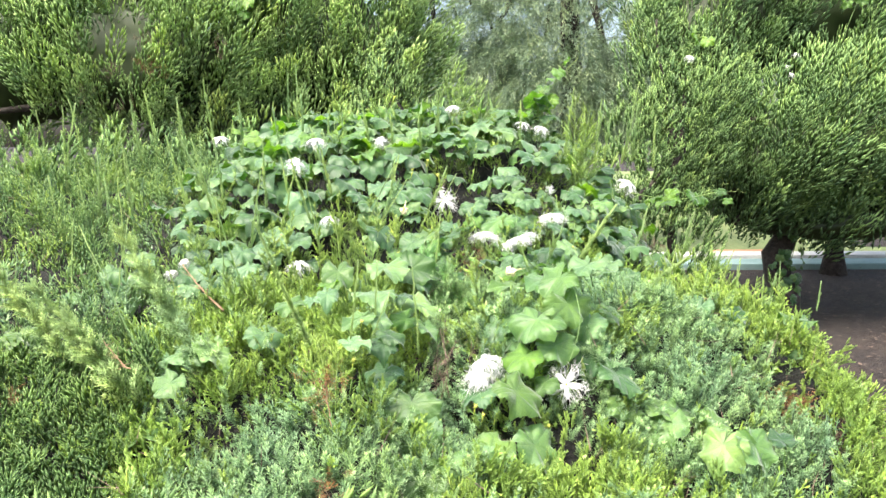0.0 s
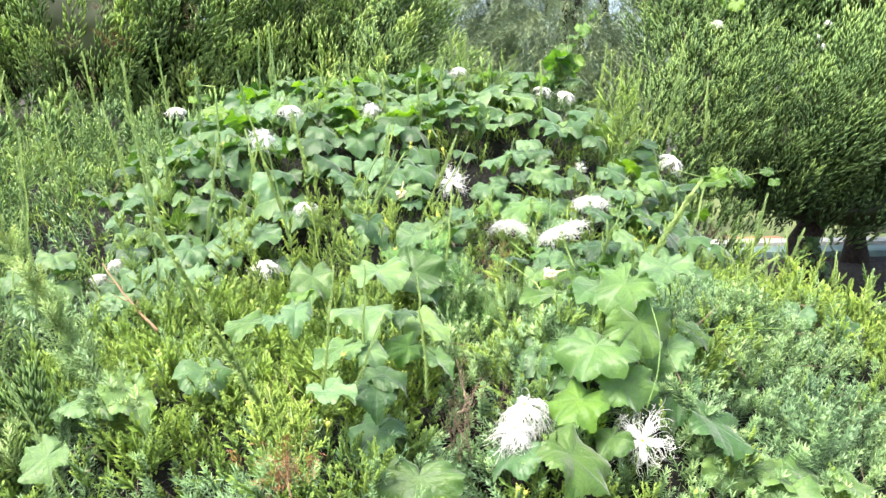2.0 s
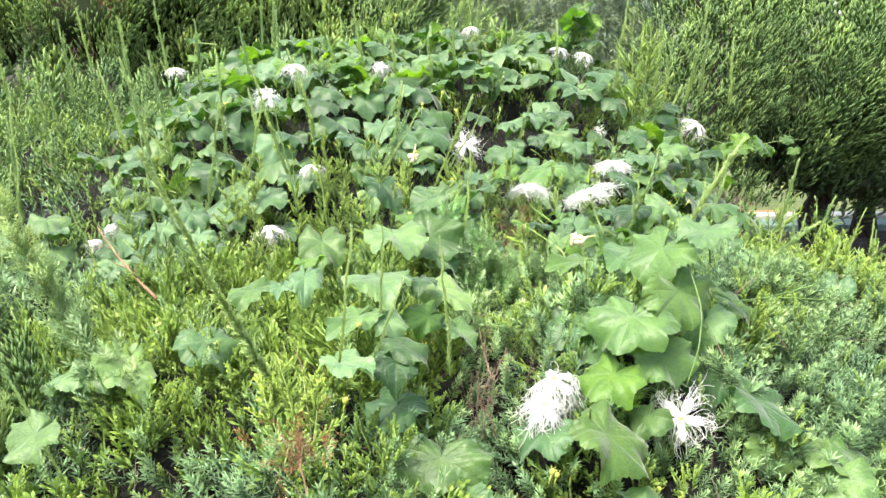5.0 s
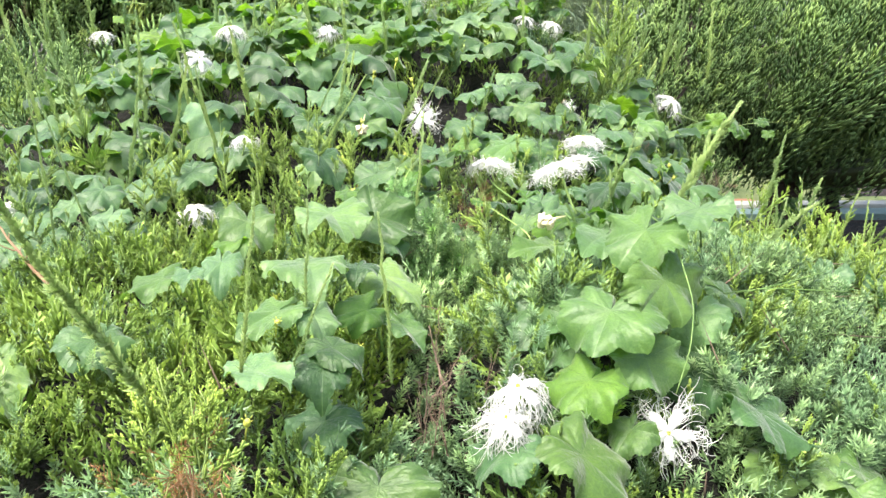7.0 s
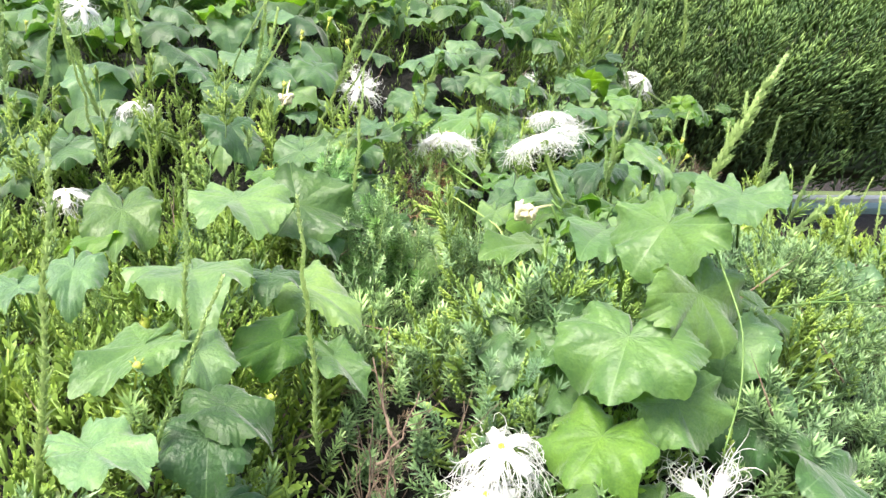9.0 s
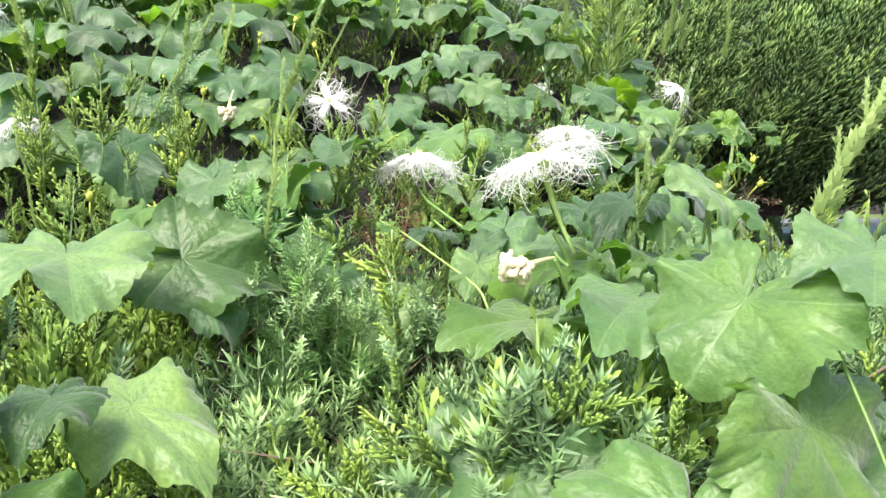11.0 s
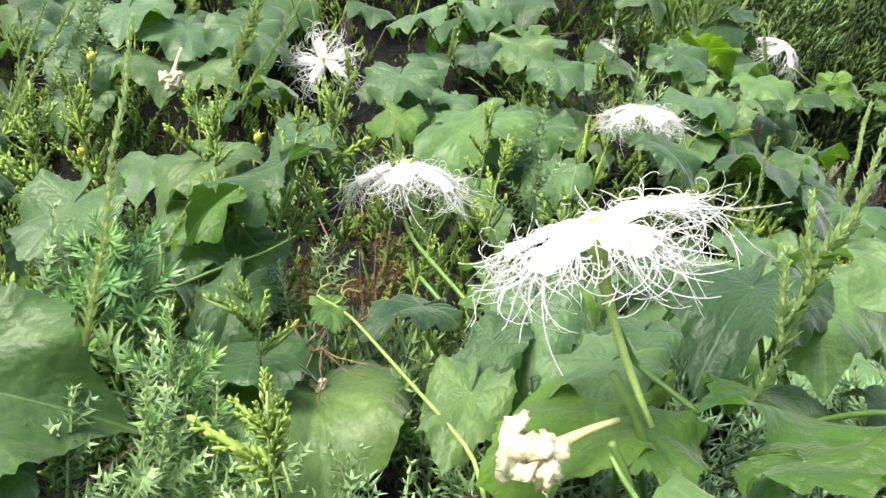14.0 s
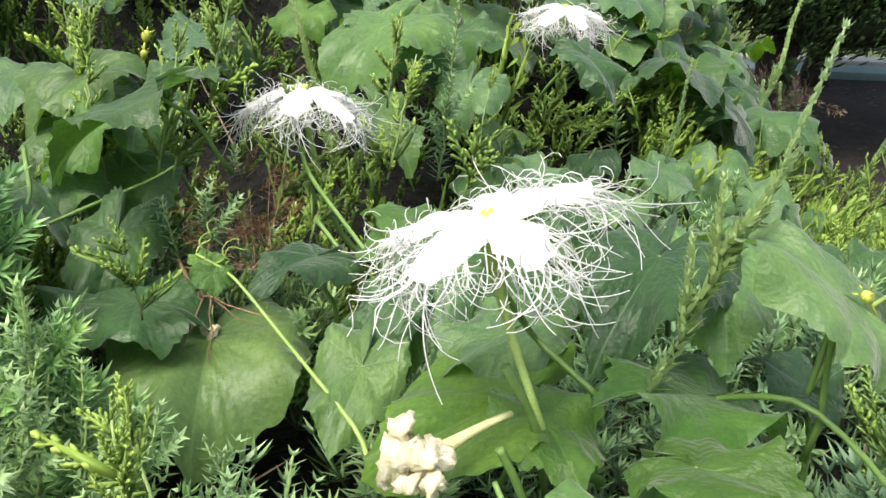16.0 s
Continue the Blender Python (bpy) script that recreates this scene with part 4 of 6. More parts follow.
# ---- flowers ----
def petal_mesh(seed, droop, threads=15, curl=0.5, steps=6, width=1.0, body=0.52, far=1.0, fine=1.0):
    """A white petal along +x whose margin runs out into long branching threads; the flower's radius is one."""
    r, pile = np.random.default_rng(seed), Pile()

    def fall(x):
        return 0.05 - droop * x * x
    n, w = 8, 5
    xs = np.linspace(0.02, body, n)
    half = (0.055 + 0.085 * np.sin(np.clip(xs / body, 0, 1) * 2.6)) * width
    ph = r.uniform(0, 6)
    v, f = [], []
    for i in range(n):
        for j in range(w):
            c = j / (w - 1) * 2 - 1
            v.append((xs[i] + 0.05 * (1 - c * c) * (i == n - 1), half[i] * c * (1 + 0.15 * np.sin(i * 2.1 + ph)), fall(xs[i]) - 0.05 * c * c + 0.02 * np.sin(c * 5 + xs[i] * 14 + ph)))
    for i in range(n - 1):
        for j in range(w - 1):
            p = i * w + j
            f += [(p, p + w, p + w + 1), (p, p + w + 1, p + 1)]
    pile.add(v, f)
    forks = 2 if steps > 8 else 1
    for k in range(threads):
        c = (k + 0.5) / threads * 2 - 1
        x0 = body - 0.58 * body * np.clip(abs(c) - 0.35, 0, 1) / 0.65 * r.uniform(0.5, 1.1)
        h0 = np.interp(x0, xs, half) * np.clip(c * 1.8, -0.97, 0.97)
        a = c * 0.95 + r.normal(0, 0.14)
        length = far * r.uniform(0.38, 0.72) * (1 - 0.3 * abs(c))
        p = np.array([x0 - 0.02, h0, fall(x0) - 0.05 * c * c])
        d = np.array([np.cos(a), np.sin(a), -2 * droop * x0 * r.uniform(0.3, 1.3) + r.normal(0, 0.22)])
        spin = r.normal(0, curl, 3)
        line = [p]
        for s in range(steps):
            d = unit(d + np.array([0, 0, -0.32 * droop]) + np.cross(spin, d) * 0.32 * (0.4 + s / steps * 1.3))
            p = p + d * length / steps
            line.append(p)
        pile.add(*tube(line, np.linspace(0.0088, 0.0038, steps + 1) * fine, 3, False))
        for fork in range(forks):
            b = r.integers(1, 4)
            p, e = line[b], unit(line[b + 1] - line[b] + r.normal(0, 0.06, 3))
            e = unit(e + r.normal(0, 0.38, 3))
            spin2 = r.normal(0, curl * 1.2, 3)
            side = [p]
            for s in range(5):
                e = unit(e + np.array([0, 0, -0.25 * droop]) + np.cross(spin2, e) * 0.4)
                p = p + e * length * r.uniform(0.08, 0.14)
                side.append(p)
            pile.add(*tube(side, np.linspace(0.006, 0.0034, 6) * fine, 3, False))
    me = pile.mesh("petal", True)
    me.materials.append(PETAL)
    return me


PETALS = {"umbrella": [petal_mesh(300 + s, 0.8, 17, 0.7, 7, 0.8) for s in range(3)], "star": [petal_mesh(310 + s, 0.3, 18, 0.9, 7, 0.7, 0.42, 1.15) for s in range(3)],
          "hanging": [petal_mesh(320 + s, 0.95, 22, 0.8, 8, 0.7, 0.36, 1.3) for s in range(3)],
          "rich": [petal_mesh(330 + s, 0.62, 27, 0.95, 10, 1.0, 0.52, 1.0, 0.72) for s in range(5)]}


def tube_mesh(length, bend):
    pts = curve((0, 0, -length), (0, 0, 0.0), 0, 8)
    pts[:, 0] += bend * np.linspace(1, 0, 8) ** 2
    me = mesh_of("floral_tube", *tube(pts, [0.02, 0.024, 0.026, 0.028, 0.032, 0.042, 0.06, 0.09], 8), smooth=True)
    me.materials.append(plain("pale_tube", (0.20, 0.33, 0.07), (0.34, 0.45, 0.14), 0.5, 60))
    return me


def throat_mesh():
    pile, r = Pile(), np.random.default_rng(5)
    for k in range(7):
        a = k * 0.9
        q = np.array([0.026 * np.cos(a), 0.026 * np.sin(a), 0.060 + r.uniform(0, 0.02)])
        pile.add(*tube([(q[0], q[1], 0.0), q * [1, 1, 0.7], q], [0.012, 0.018, 0.008], 5))
    me = pile.mesh("throat", True)
    me.materials.append(BUD)
    return me


TUBE, THROAT = tube_mesh(1.15, 0.35), throat_mesh()


def flower(vine, x, y, z, facing, size=0.1, style="umbrella", spin=0.0, rise=(0.0, 0.0, 0.0), label="white gourd flower with lacy fringed petals"):
    """facing: the way the mouth looks; size: the whole width in metres; rise: the side on which petals lift."""
    q = Vector(facing).to_track_quat("Z", "X")
    m = Matrix.LocRotScale((x, y, z), q, (size / 1.75,) * 3) @ Matrix.Rotation(spin, 4, "Z")
    body = part_of("flower", TUBE, None, vine, label, m=m)
    kinds = PETALS[style]
    for k in range(5):
        turn = Matrix.Rotation(k * 1.2566 + random.uniform(-0.12, 0.12), 4, "Z")
        lift = 0.5 * max(0.0, (m.to_3x3() @ turn.to_3x3() @ Vector((1, 0, 0))).normalized().dot(Vector(rise)))
        part_of("petal", kinds[k % len(kinds)], None, body, m=turn @ Matrix.Rotation(random.uniform(-0.12, 0.12) - lift, 4, "Y"))
    part_of("throat", THROAT, None, body)
    return body


def bud_mesh():
    pile = Pile()
    pile.add(*tube([(0, 0, 0), (0.02, 0, 0.5), (0, 0, 1.0)], 0.06, 6))
    pile.add(*tube([(0, 0, 0.95), (0, 0, 1.1), (0, 0, 1.35), (0, 0, 1.5)], [0.08, 0.2, 0.22, 0.1], 7))
    for k in range(5):
        a = k * 1.2566
        d = np.array([np.cos(a), np.sin(a), 0])
        pile.add(*bead(d * 0.15 + [0, 0, 1.4], d * 0.38 + [0, 0, 1.62], 0.05))
    me = pile.mesh("bud", True)
    me.materials.append(BUD)
    return me


BUDS = bud_mesh()


def bud(vine, x, y, z, size=0.03, lean=(0.0, 0.0)):
    part_of("bud", BUDS, None, vine, "yellow-green flower bud", m=Matrix.LocRotScale((x, y, z - 1.3 * size), Vector((lean[0], lean[1], 1)).to_track_quat("Z", "X"), (size,) * 3))


def wilted_mesh(seed):
    """A spent flower: its petals shrunk into a lumpy cream knot at the end of the tube."""
    r, pile = np.random.default_rng(seed), Pile()
    nu, nv = 14, 9
    U, W = np.meshgrid(np.arange(nu) * 2 * np.pi / nu, np.linspace(0.02, np.pi - 0.02, nv))
    d = np.stack([np.cos(U) * np.sin(W), np.sin(U) * np.sin(W), np.cos(W)], -1)
    cells = []
    for i in range(nv - 1):
        for j in range(nu):
            a, b = i * nu + j, i * nu + (j + 1) % nu
            cells += [(a, b, b + nu), (a, b + nu, a + nu)]
    for k in range(13):
        c = np.array([1.12, 0, 0.03]) + r.normal(0, 1, 3) * [0.12, 0.16, 0.08]
        ph = r.uniform(0, 6.28, 4)
        fold = 1 + 0.30 * np.sin(3 * U + ph[0] + 2 * W) + 0.22 * np.sin(4 * W + ph[1] + U) + 0.14 * np.sin(7 * U + 5 * W + ph[2])
        v = d * (fold * r.uniform(0.10, 0.165))[..., None] * [1.0, r.uniform(0.7, 1.3), r.uniform(0.6, 1.0)]
        pile.add(c + v.reshape(-1, 3) @ frame_of(r.normal(0, 1, 3))[0].T, cells)
    for k in range(4):
        c = np.array([1.2, 0, -0.05]) + r.normal(0, 1, 3) * [0.08, 0.15, 0.08]
        pile.add(*tube(curve(c, c + unit(r.normal(0, 1, 3) + [0.8, 0, -0.5]) * r.uniform(0.12, 0.25), 0.03, 5, 0.02, r), [0.012, 0.01, 0.009, 0.008, 0.004], 4))
    return pile.mesh("wilted_flower", True)


SPENT = mesh_of("spent_tube", *tube(curve((0, 0, 0), (1.05, 0, 0.0), -0.05, 8), [0.035, 0.035, 0.04, 0.045, 0.055, 0.07, 0.10, 0.12], 8), smooth=True)
SPENT.materials.append(plain("spent_tube", (0.55, 0.56, 0.22), (0.74, 0.72, 0.38), 0.5, 40))
WILT = [wilted_mesh(400), wilted_mesh(401)]
for me in WILT:
    me.materials.append(CREAM)


def wilted(vine, a, b, k=0):
    """From the stalk at a to the knot at b."""
    d = Vector(b) - Vector(a)
    m = Matrix.LocRotScale(a, d.to_track_quat("X", "Z"), (d.length / 1.1,) * 3)
    knot = part_of("wilted_flower", WILT[k], None, vine, "spent cream flower on a pale yellow tube", m=m)
    part_of("tube", SPENT, None, knot)


mound_vine = thing("gourd_vine", "flowering gourd vine covering the juniper mound", "vine", "gourd vines")
other_vine = thing("gourd_vine", "gourd vine trailing densely over the mound", "vine", "gourd vines")
near_vine = thing("gourd_vine", "gourd vine with broad lobed leaves and white flowers", "vine", "gourd vines")
mound_stems, near_stems = Pile(), Pile()

HIGH_FLOWERS = [
    (mound_vine, -0.909, 3.53, 1.572, (0.1, -0.5, 1), 0.09, "umbrella"),
    (mound_vine, -0.473, 2.937, 1.477, (0.4, -0.8, 0.6), 0.10, "umbrella"),
    (mound_vine, -0.44, 3.136, 1.561, (0.1, -0.4, 1), 0.10, "umbrella"),
    (mound_vine, -0.198, 3.152, 1.555, (0.2, -0.7, 0.5), 0.085, "hanging"),
    (mound_vine, 0.037, 3.000, 1.340, (0.1, -1, 0.55), 0.125, "star"),
    (mound_vine, 0.405, 2.86, 1.300, (0.0, -0.15, 1), 0.125, "rich"),
    (mound_vine, 0.775, 3.38, 1.377, (0.4, -0.6, 0.8), 0.125, "umbrella"),
    (mound_vine, 0.362, 3.55, 1.623, (0.2, -0.6, 1), 0.09, "umbrella"),
    (mound_vine, 0.440, 3.50, 1.602, (0.3, -0.6, 1), 0.09, "umbrella"),
    (mound_vine, 0.069, 3.55, 1.695, (0.0, -0.4, 1), 0.08, "umbrella"),
    (mound_vine, 0.437, 3.20, 1.363, (0.2, -1, 0.3), 0.05, "star"),
]
LOW_FLOWERS = [
    (mound_vine, -0.327, 2.69, 1.312, (0, -0.15, 1), 0.085, "umbrella"),
    (mound_vine, -0.415, 2.61, 1.178, (0, -0.25, 1), 0.10, "umbrella"),
    (mound_vine, -0.822, 2.625, 1.150, (0, -0.3, 1), 0.07, "hanging"),
    (mound_vine, -0.769, 2.60, 1.188, (0, -0.5, 1), 0.06, "hanging"),
    (near_vine, 0.163, 2.53, 1.278, (0.0, -0.02, 1), 0.115, "rich"),
    (near_vine, 0.246, 2.276, 1.292, (-0.20, -0.04, 1), 0.118, "rich"),
    (near_vine, 0.145, 1.965, 1.045, (-0.15, -0.35, 0.95), 0.135, "hanging"),
    (near_vine, 0.128, 1.94, 1.015, (0.0, -0.45, 0.9), 0.12, "hanging"),
    (near_vine, 0.331, 1.95, 0.990, (-0.15, -1, 0.35), 0.125, "star"),
]
FLOWERS = HIGH_FLOWERS + LOW_FLOWERS
for k, (vine, x, y, z, facing, size, style) in enumerate(FLOWERS):
    flower(vine, x, y, z, facing, size, style, k * 0.7, (0.8, -0.1, 0.0) if y == 2.276 else (0.0, 0.0, 0.0))
    d = unit(np.array(facing, float))
    a = np.array((x, y, z)) - d * size * 0.53
    stems = mound_stems if vine is mound_vine else near_stems
    near = style == "rich" and vine is near_vine
    stems.add(*tube(curve((a[0] + (0.05 if near else 0.03), a[1] + 0.01, a[2] - 0.065), a, 0.008, 7, 0.001), 0.0023 if near else 0.0016, 6))

BUD_AT = [(-0.125, 2.664, 1.262), (-0.007, 2.789, 1.256), (-0.08, 2.40, 1.225), (-0.155, 2.0, 1.14), (0.16, 1.90, 0.925), (0.26, 1.93, 0.905),
          (0.13, 1.84, 0.885), (-0.03, 3.10, 1.47), (0.02, 3.02, 1.42), (-0.30, 3.45, 1.70), (-0.18, 3.5, 1.72), (0.05, 2.62, 1.24), (-0.2, 2.55, 1.22)]
for k, (x, y, z) in enumerate(BUD_AT):
    bud(near_vine if y < 2.7 else mound_vine, x, y, z + 0.012, 0.02, (0.3 * math.sin(k * 2.1), 0.2 * math.cos(k * 1.7)))
    (near_stems if y < 2.7 else mound_stems).add(*tube(curve((x + 0.02, y + 0.03, z - 0.09), (x, y, z - 0.012), 0.01, 5), 0.0012, 4))

wilted(near_vine, (0.262, 2.277, 1.210), (0.223, 2.252, 1.204), 0)
wilted(mound_vine, (-0.09, 2.84, 1.352), (-0.096, 2.82, 1.318), 1)

# leaves that clothe the mound
r = np.random.default_rng(55)
count = 0
spots = []
while count < 450:
    x, y = r.uniform(-1.05, 0.98), r.uniform(2.65, 3.95)
    front = float(vine_front(x))
    dens = np.clip((y - front) / 0.12, 0, 1) * np.clip((0.98 - x) / 0.15, 0, 1) * np.clip((x + 1.1) / 0.3, 0, 1) * (1 - 0.5 * math.exp(-((x + 0.22) / 0.2) ** 2 - ((y - 3.0) / 0.12) ** 2)) * (1 - 0.85 * math.exp(-((x - 0.12) / 0.13) ** 2 - ((y - 3.06) / 0.08) ** 2))
    if r.uniform() > dens or any((x - a) ** 2 + (y - b) ** 2 < 0.0011 for a, b in spots[-160:]):
        if r.uniform() < 0.995 or dens < 0.3:
            continue
    zz = float(thicket(x, y, 0.5)) + 0.03
    if any((x - f[1]) ** 2 + (y + 0.04 - f[2]) ** 2 + (zz - f[3]) ** 2 < 0.0085 for f in FLOWERS):
        continue
    spots.append((x, y))
    nor = steep(np.array([x]), np.array([y]), 0.0)[0]
    z = float(thicket(x, y, 0.5)) + r.uniform(0.0, 0.06)
    down = math.degrees(math.atan2(nor[0], -nor[1])) if abs(nor[0]) + abs(nor[1]) > 0.1 else 0.0
    add_leaf(mound_vine if x > -0.08 else other_vine, mound_stems, x, y, z, r.uniform(0.06, 0.12), down + r.normal(0, 40), math.degrees(math.acos(nor[2])) * 0.30 + r.normal(0, 18), r.normal(0, 20), FRESH if y > 3.15 and r.uniform() < 0.08 + 0.18 * (nor[2] > 0.93) else SMALL, 0.06)
    count += 1

# smaller leaves between the near vine and the mound
r = np.random.default_rng(57)
for k in range(34):
    x, y = r.uniform(0.28, 0.72), r.uniform(2.56, 2.92)
    add_leaf(near_vine, near_stems, x, y, float(thicket(x, y, 0.5)) + r.uniform(-0.02, 0.035), r.uniform(0.05, 0.085), r.normal(0, 50), r.uniform(5, 50), r.normal(0, 20), SMALL, 0.05)

# ---- long juniper shoots standing out of the thicket ----


def spindle(line, r, gap, reach, width, lift):
    """Needles in whorls all along a line."""
    pile = Pile()
    length = np.linalg.norm(np.diff(line, axis=0), axis=1).sum()
    n = int(length / gap)
    for w in range(n):
        s = (w + 0.5) / n
        p = np.array([np.interp(s, np.linspace(0, 1, len(line)), line[:, k]) for k in range(3)])
        q = np.array([np.interp(min(1, s + 0.08), np.linspace(0, 1, len(line)), line[:, k]) for k in range(3)])
        fr = frame_of(q - p + 1e-6 * (line[-1] - line[0]))[0]
        for k in range(4):
            a = k * np.pi / 2 + w * 0.8 + r.normal(0, 0.15)
            c = lift + 0.35 * s + r.normal(0, 0.12)
            out = fr @ np.array([np.cos(a) * np.cos(c), np.sin(a) * np.cos(c), np.sin(c)])
            side = fr @ np.array([-np.sin(a), np.cos(a), 0])
            m = reach * (1.15 - 0.6 * s) * r.uniform(0.75, 1.2)
            u = 0.3 + 0.45 * s
            pile.add([p, p + out * m * 0.22 + side * width, p + out * m * 0.22 - side * width, p + out * m], [(0, 1, 3), (0, 3, 2)], [(u - 0.1, 0.5), (u + 0.05, 0.5), (u + 0.1, 0.5), (min(1, u + 0.25), 0.5)])
    return pile


def shoot(parent, a, b, style, seed):
    """From a to b; 0: a slim scaly spike, 1: a prickly leader set with needles, 2: a feathery branched plume, 3: a pale bough, 4: a stout spike, 5: a branch of starry whorls."""
    r = np.random.default_rng(seed)
    a, b = np.array(a), np.array(b)
    a = a - (b - a) * 0.12
    length = np.linalg.norm(b - a)
    line = curve(a, b, 0.04 * length * r.normal(0, 1), 10, 0.006 * length, r)
    far = a[1] > 2.75
    stout = style == 4
    style = 0 if stout else style
    v, f, uv = tube(line, np.linspace(0.0016 if style == 0 else 0.0009, 0.0005, 10) * (1.2 if far else 1.0), 5)
    uv = uv * [0.5, 1] + [0.3, 0]
    grow = 1.5 if far else 1.45 if stout else 1.0
    if style == 1:
        pile = spindle(line, r, 0.0040 * grow, 0.0105 * grow, 0.0011 * grow, 0.30)
        for k in range(int(length / 0.015)):
            s = r.uniform(0.05, 0.7)
            p = np.array([np.interp(s, np.linspace(0, 1, 10), line[:, j]) for j in range(3)])
            d = unit(unit(b - a) + 0.8 * unit(r.normal(0, 1, 3)))
            sub = spindle(curve(p, p + d * 0.036 * (1.2 - s), 0, 4), r, 0.0040, 0.0095, 0.0011 * grow, 0.30)
            pile.add(*sub.arrays())
        me = pile.mesh("shoot")
    elif style == 0:
        pile = spindle(line, r, (0.0030 if far else 0.0036) * grow, (0.0085 if far else 0.0085) * grow, 0.0015 * grow * grow, 0.85)
        for k in range(min(9, int(length / 0.03)) if far else 8 if stout else 0 if length > 0.12 else 3):
            s = r.uniform(0.03, 0.8)
            p = np.array([np.interp(s, np.linspace(0, 1, 10), line[:, j]) for j in range(3)])
            d = unit(unit(b - a) + 0.38 * unit(r.normal(0, 1, 3)))
            sub = spindle(curve(p, p + d * min(0.05 if far else 0.022, length * 0.22) * (1.2 - s), 0, 4), r, 0.0034 * grow, 0.0075 * grow, 0.0012 * grow * grow, 0.8)
            pile.add(*sub.arrays())
        me = pile.mesh("shoot")
    else:
        step = (0.008 if far else 0.006) * (1.7 if far else 1.0)
        n = max(6, int(length / step))
        s = np.sort(r.uniform(0.04, 0.97, n))
        p = np.stack([np.interp(s, np.linspace(0, 1, 10), line[:, k]) for k in range(3)], -1)
        d = np.repeat(unit(b - a)[None], n, 0)
        side = unit(np.cross(d, r.normal(0, 1, (n, 3))))
        way = d + side * (0.8 * (1.15 - 0.6 * s))[:, None]
        size = (0.046 if far else 0.034) * (1.25 - 0.85 * s) * r.uniform(0.6, 1.3, n) * (2.1 if far else 1.0)
        me = strew("shoot", SCALE_FAR if far else SCALE, p, way, size, r)
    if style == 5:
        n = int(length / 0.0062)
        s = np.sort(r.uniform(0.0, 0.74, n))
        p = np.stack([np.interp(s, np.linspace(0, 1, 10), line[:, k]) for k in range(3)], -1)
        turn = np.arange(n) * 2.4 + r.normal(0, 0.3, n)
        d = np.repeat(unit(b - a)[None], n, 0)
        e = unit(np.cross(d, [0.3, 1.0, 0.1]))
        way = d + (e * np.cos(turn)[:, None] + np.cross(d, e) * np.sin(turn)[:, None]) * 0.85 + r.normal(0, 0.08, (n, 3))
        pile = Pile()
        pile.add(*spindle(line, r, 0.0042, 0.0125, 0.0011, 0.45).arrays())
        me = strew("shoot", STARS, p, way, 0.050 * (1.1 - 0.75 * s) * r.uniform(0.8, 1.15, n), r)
        part_of("leader", pile.mesh("leader"), STAR_NEEDLES, parent, "pale green leading tip set with needles", "stuff")
    if style == 3:
        n = int(length / 0.003)
        s = np.sort(r.uniform(0.0, 0.98, n))
        p = np.stack([np.interp(s, np.linspace(0, 1, 10), line[:, k]) for k in range(3)], -1)
        d = np.repeat(unit(b - a)[None], n, 0)
        way = d * 0.9 + unit(np.cross(d, r.normal(0, 1, (n, 3)))) * 0.75
        me = strew("shoot", NEEDLE_MID, p, way, 0.06 * (1.2 - 0.7 * s) * r.uniform(0.7, 1.2, n), r)
    ob = part_of("shoot", me, {0: SHOOT, 1: BLUE, 2: LIME, 3: SHOOT, 5: STAR_NEEDLES}[style], parent, {5: "prickly juniper branch with starry needle whorls", 3: "pale prickly juniper bough", 0: "slim pale green juniper shoot", 1: "prickly pale green leading shoot", 2: "feathery yellow-green juniper plume"}[style], "stuff")
    part_of("axis", mesh_of("axis", v, f, uv, True), SHOOT, ob)


# spikes scattered over the loose shrub and the mound
r = np.random.default_rng(77)
for k in range(100):
    if k < 60:
        x, y = r.uniform(-2.3, -0.55), r.uniform(2.2, 4.2)
    else:
        x, y = r.uniform(-0.6, 1.1), r.uniform(2.5, 3.9)
    z = float(thicket(x, y))
    tall = r.uniform(0.10, 0.34) if k < 60 else r.uniform(0.08, 0.2)
    shoot(shrubs[3 if x < -0.8 else 2], (x, y, z - 0.02), (x + r.normal(-0.01, 0.05), y + r.normal(0, 0.05), z + tall), 0 if r.uniform() < 0.75 else 2, 900 + k)


SHOOT_CLUSTERS = [  # middle of the feet, spread, lean, height, style, shoots
    (0.05, 2.30, 1.135, 0.05, 0.004, 0.055, 1, 8),
    (0.15, 2.27, 1.135, 0.05, -0.004, 0.045, 1, 6),
    (0.85, 2.55, 1.06, 0.32, 0.020, 0.10, 0, 11),
    (0.80, 2.45, 1.05, 0.25, 0.015, 0.07, 2, 8),
    (-0.95, 1.80, 0.86, 0.22, -0.02, 0.07, 2, 12),
    (0.03, 2.52, 1.22, 0.25, 0.006, 0.06, 2, 12),
    (-1.19, 2.83, 1.20, 0.17, -0.045, 0.21, 0, 3),
    (-0.30, 3.36, 1.54, 0.38, -0.024, 0.17, 0, 8),
    (-0.18, 1.68, 1.10, 0.05, -0.008, 0.06, 2, 9),
    (-0.17, 2.70, 1.28, 0.02, 0.055, 0.13, 1, 2),
    (0.56, 3.23, 1.40, 0.04, 0.005, 0.30, 2, 3),
    (0.69, 3.37, 1.46, 0.21, 0.040, 0.24, 0, 7),
    (-1.11, 3.53, 1.52, 0.16, -0.041, 0.22, 0, 5),
]
r = np.random.default_rng(78)
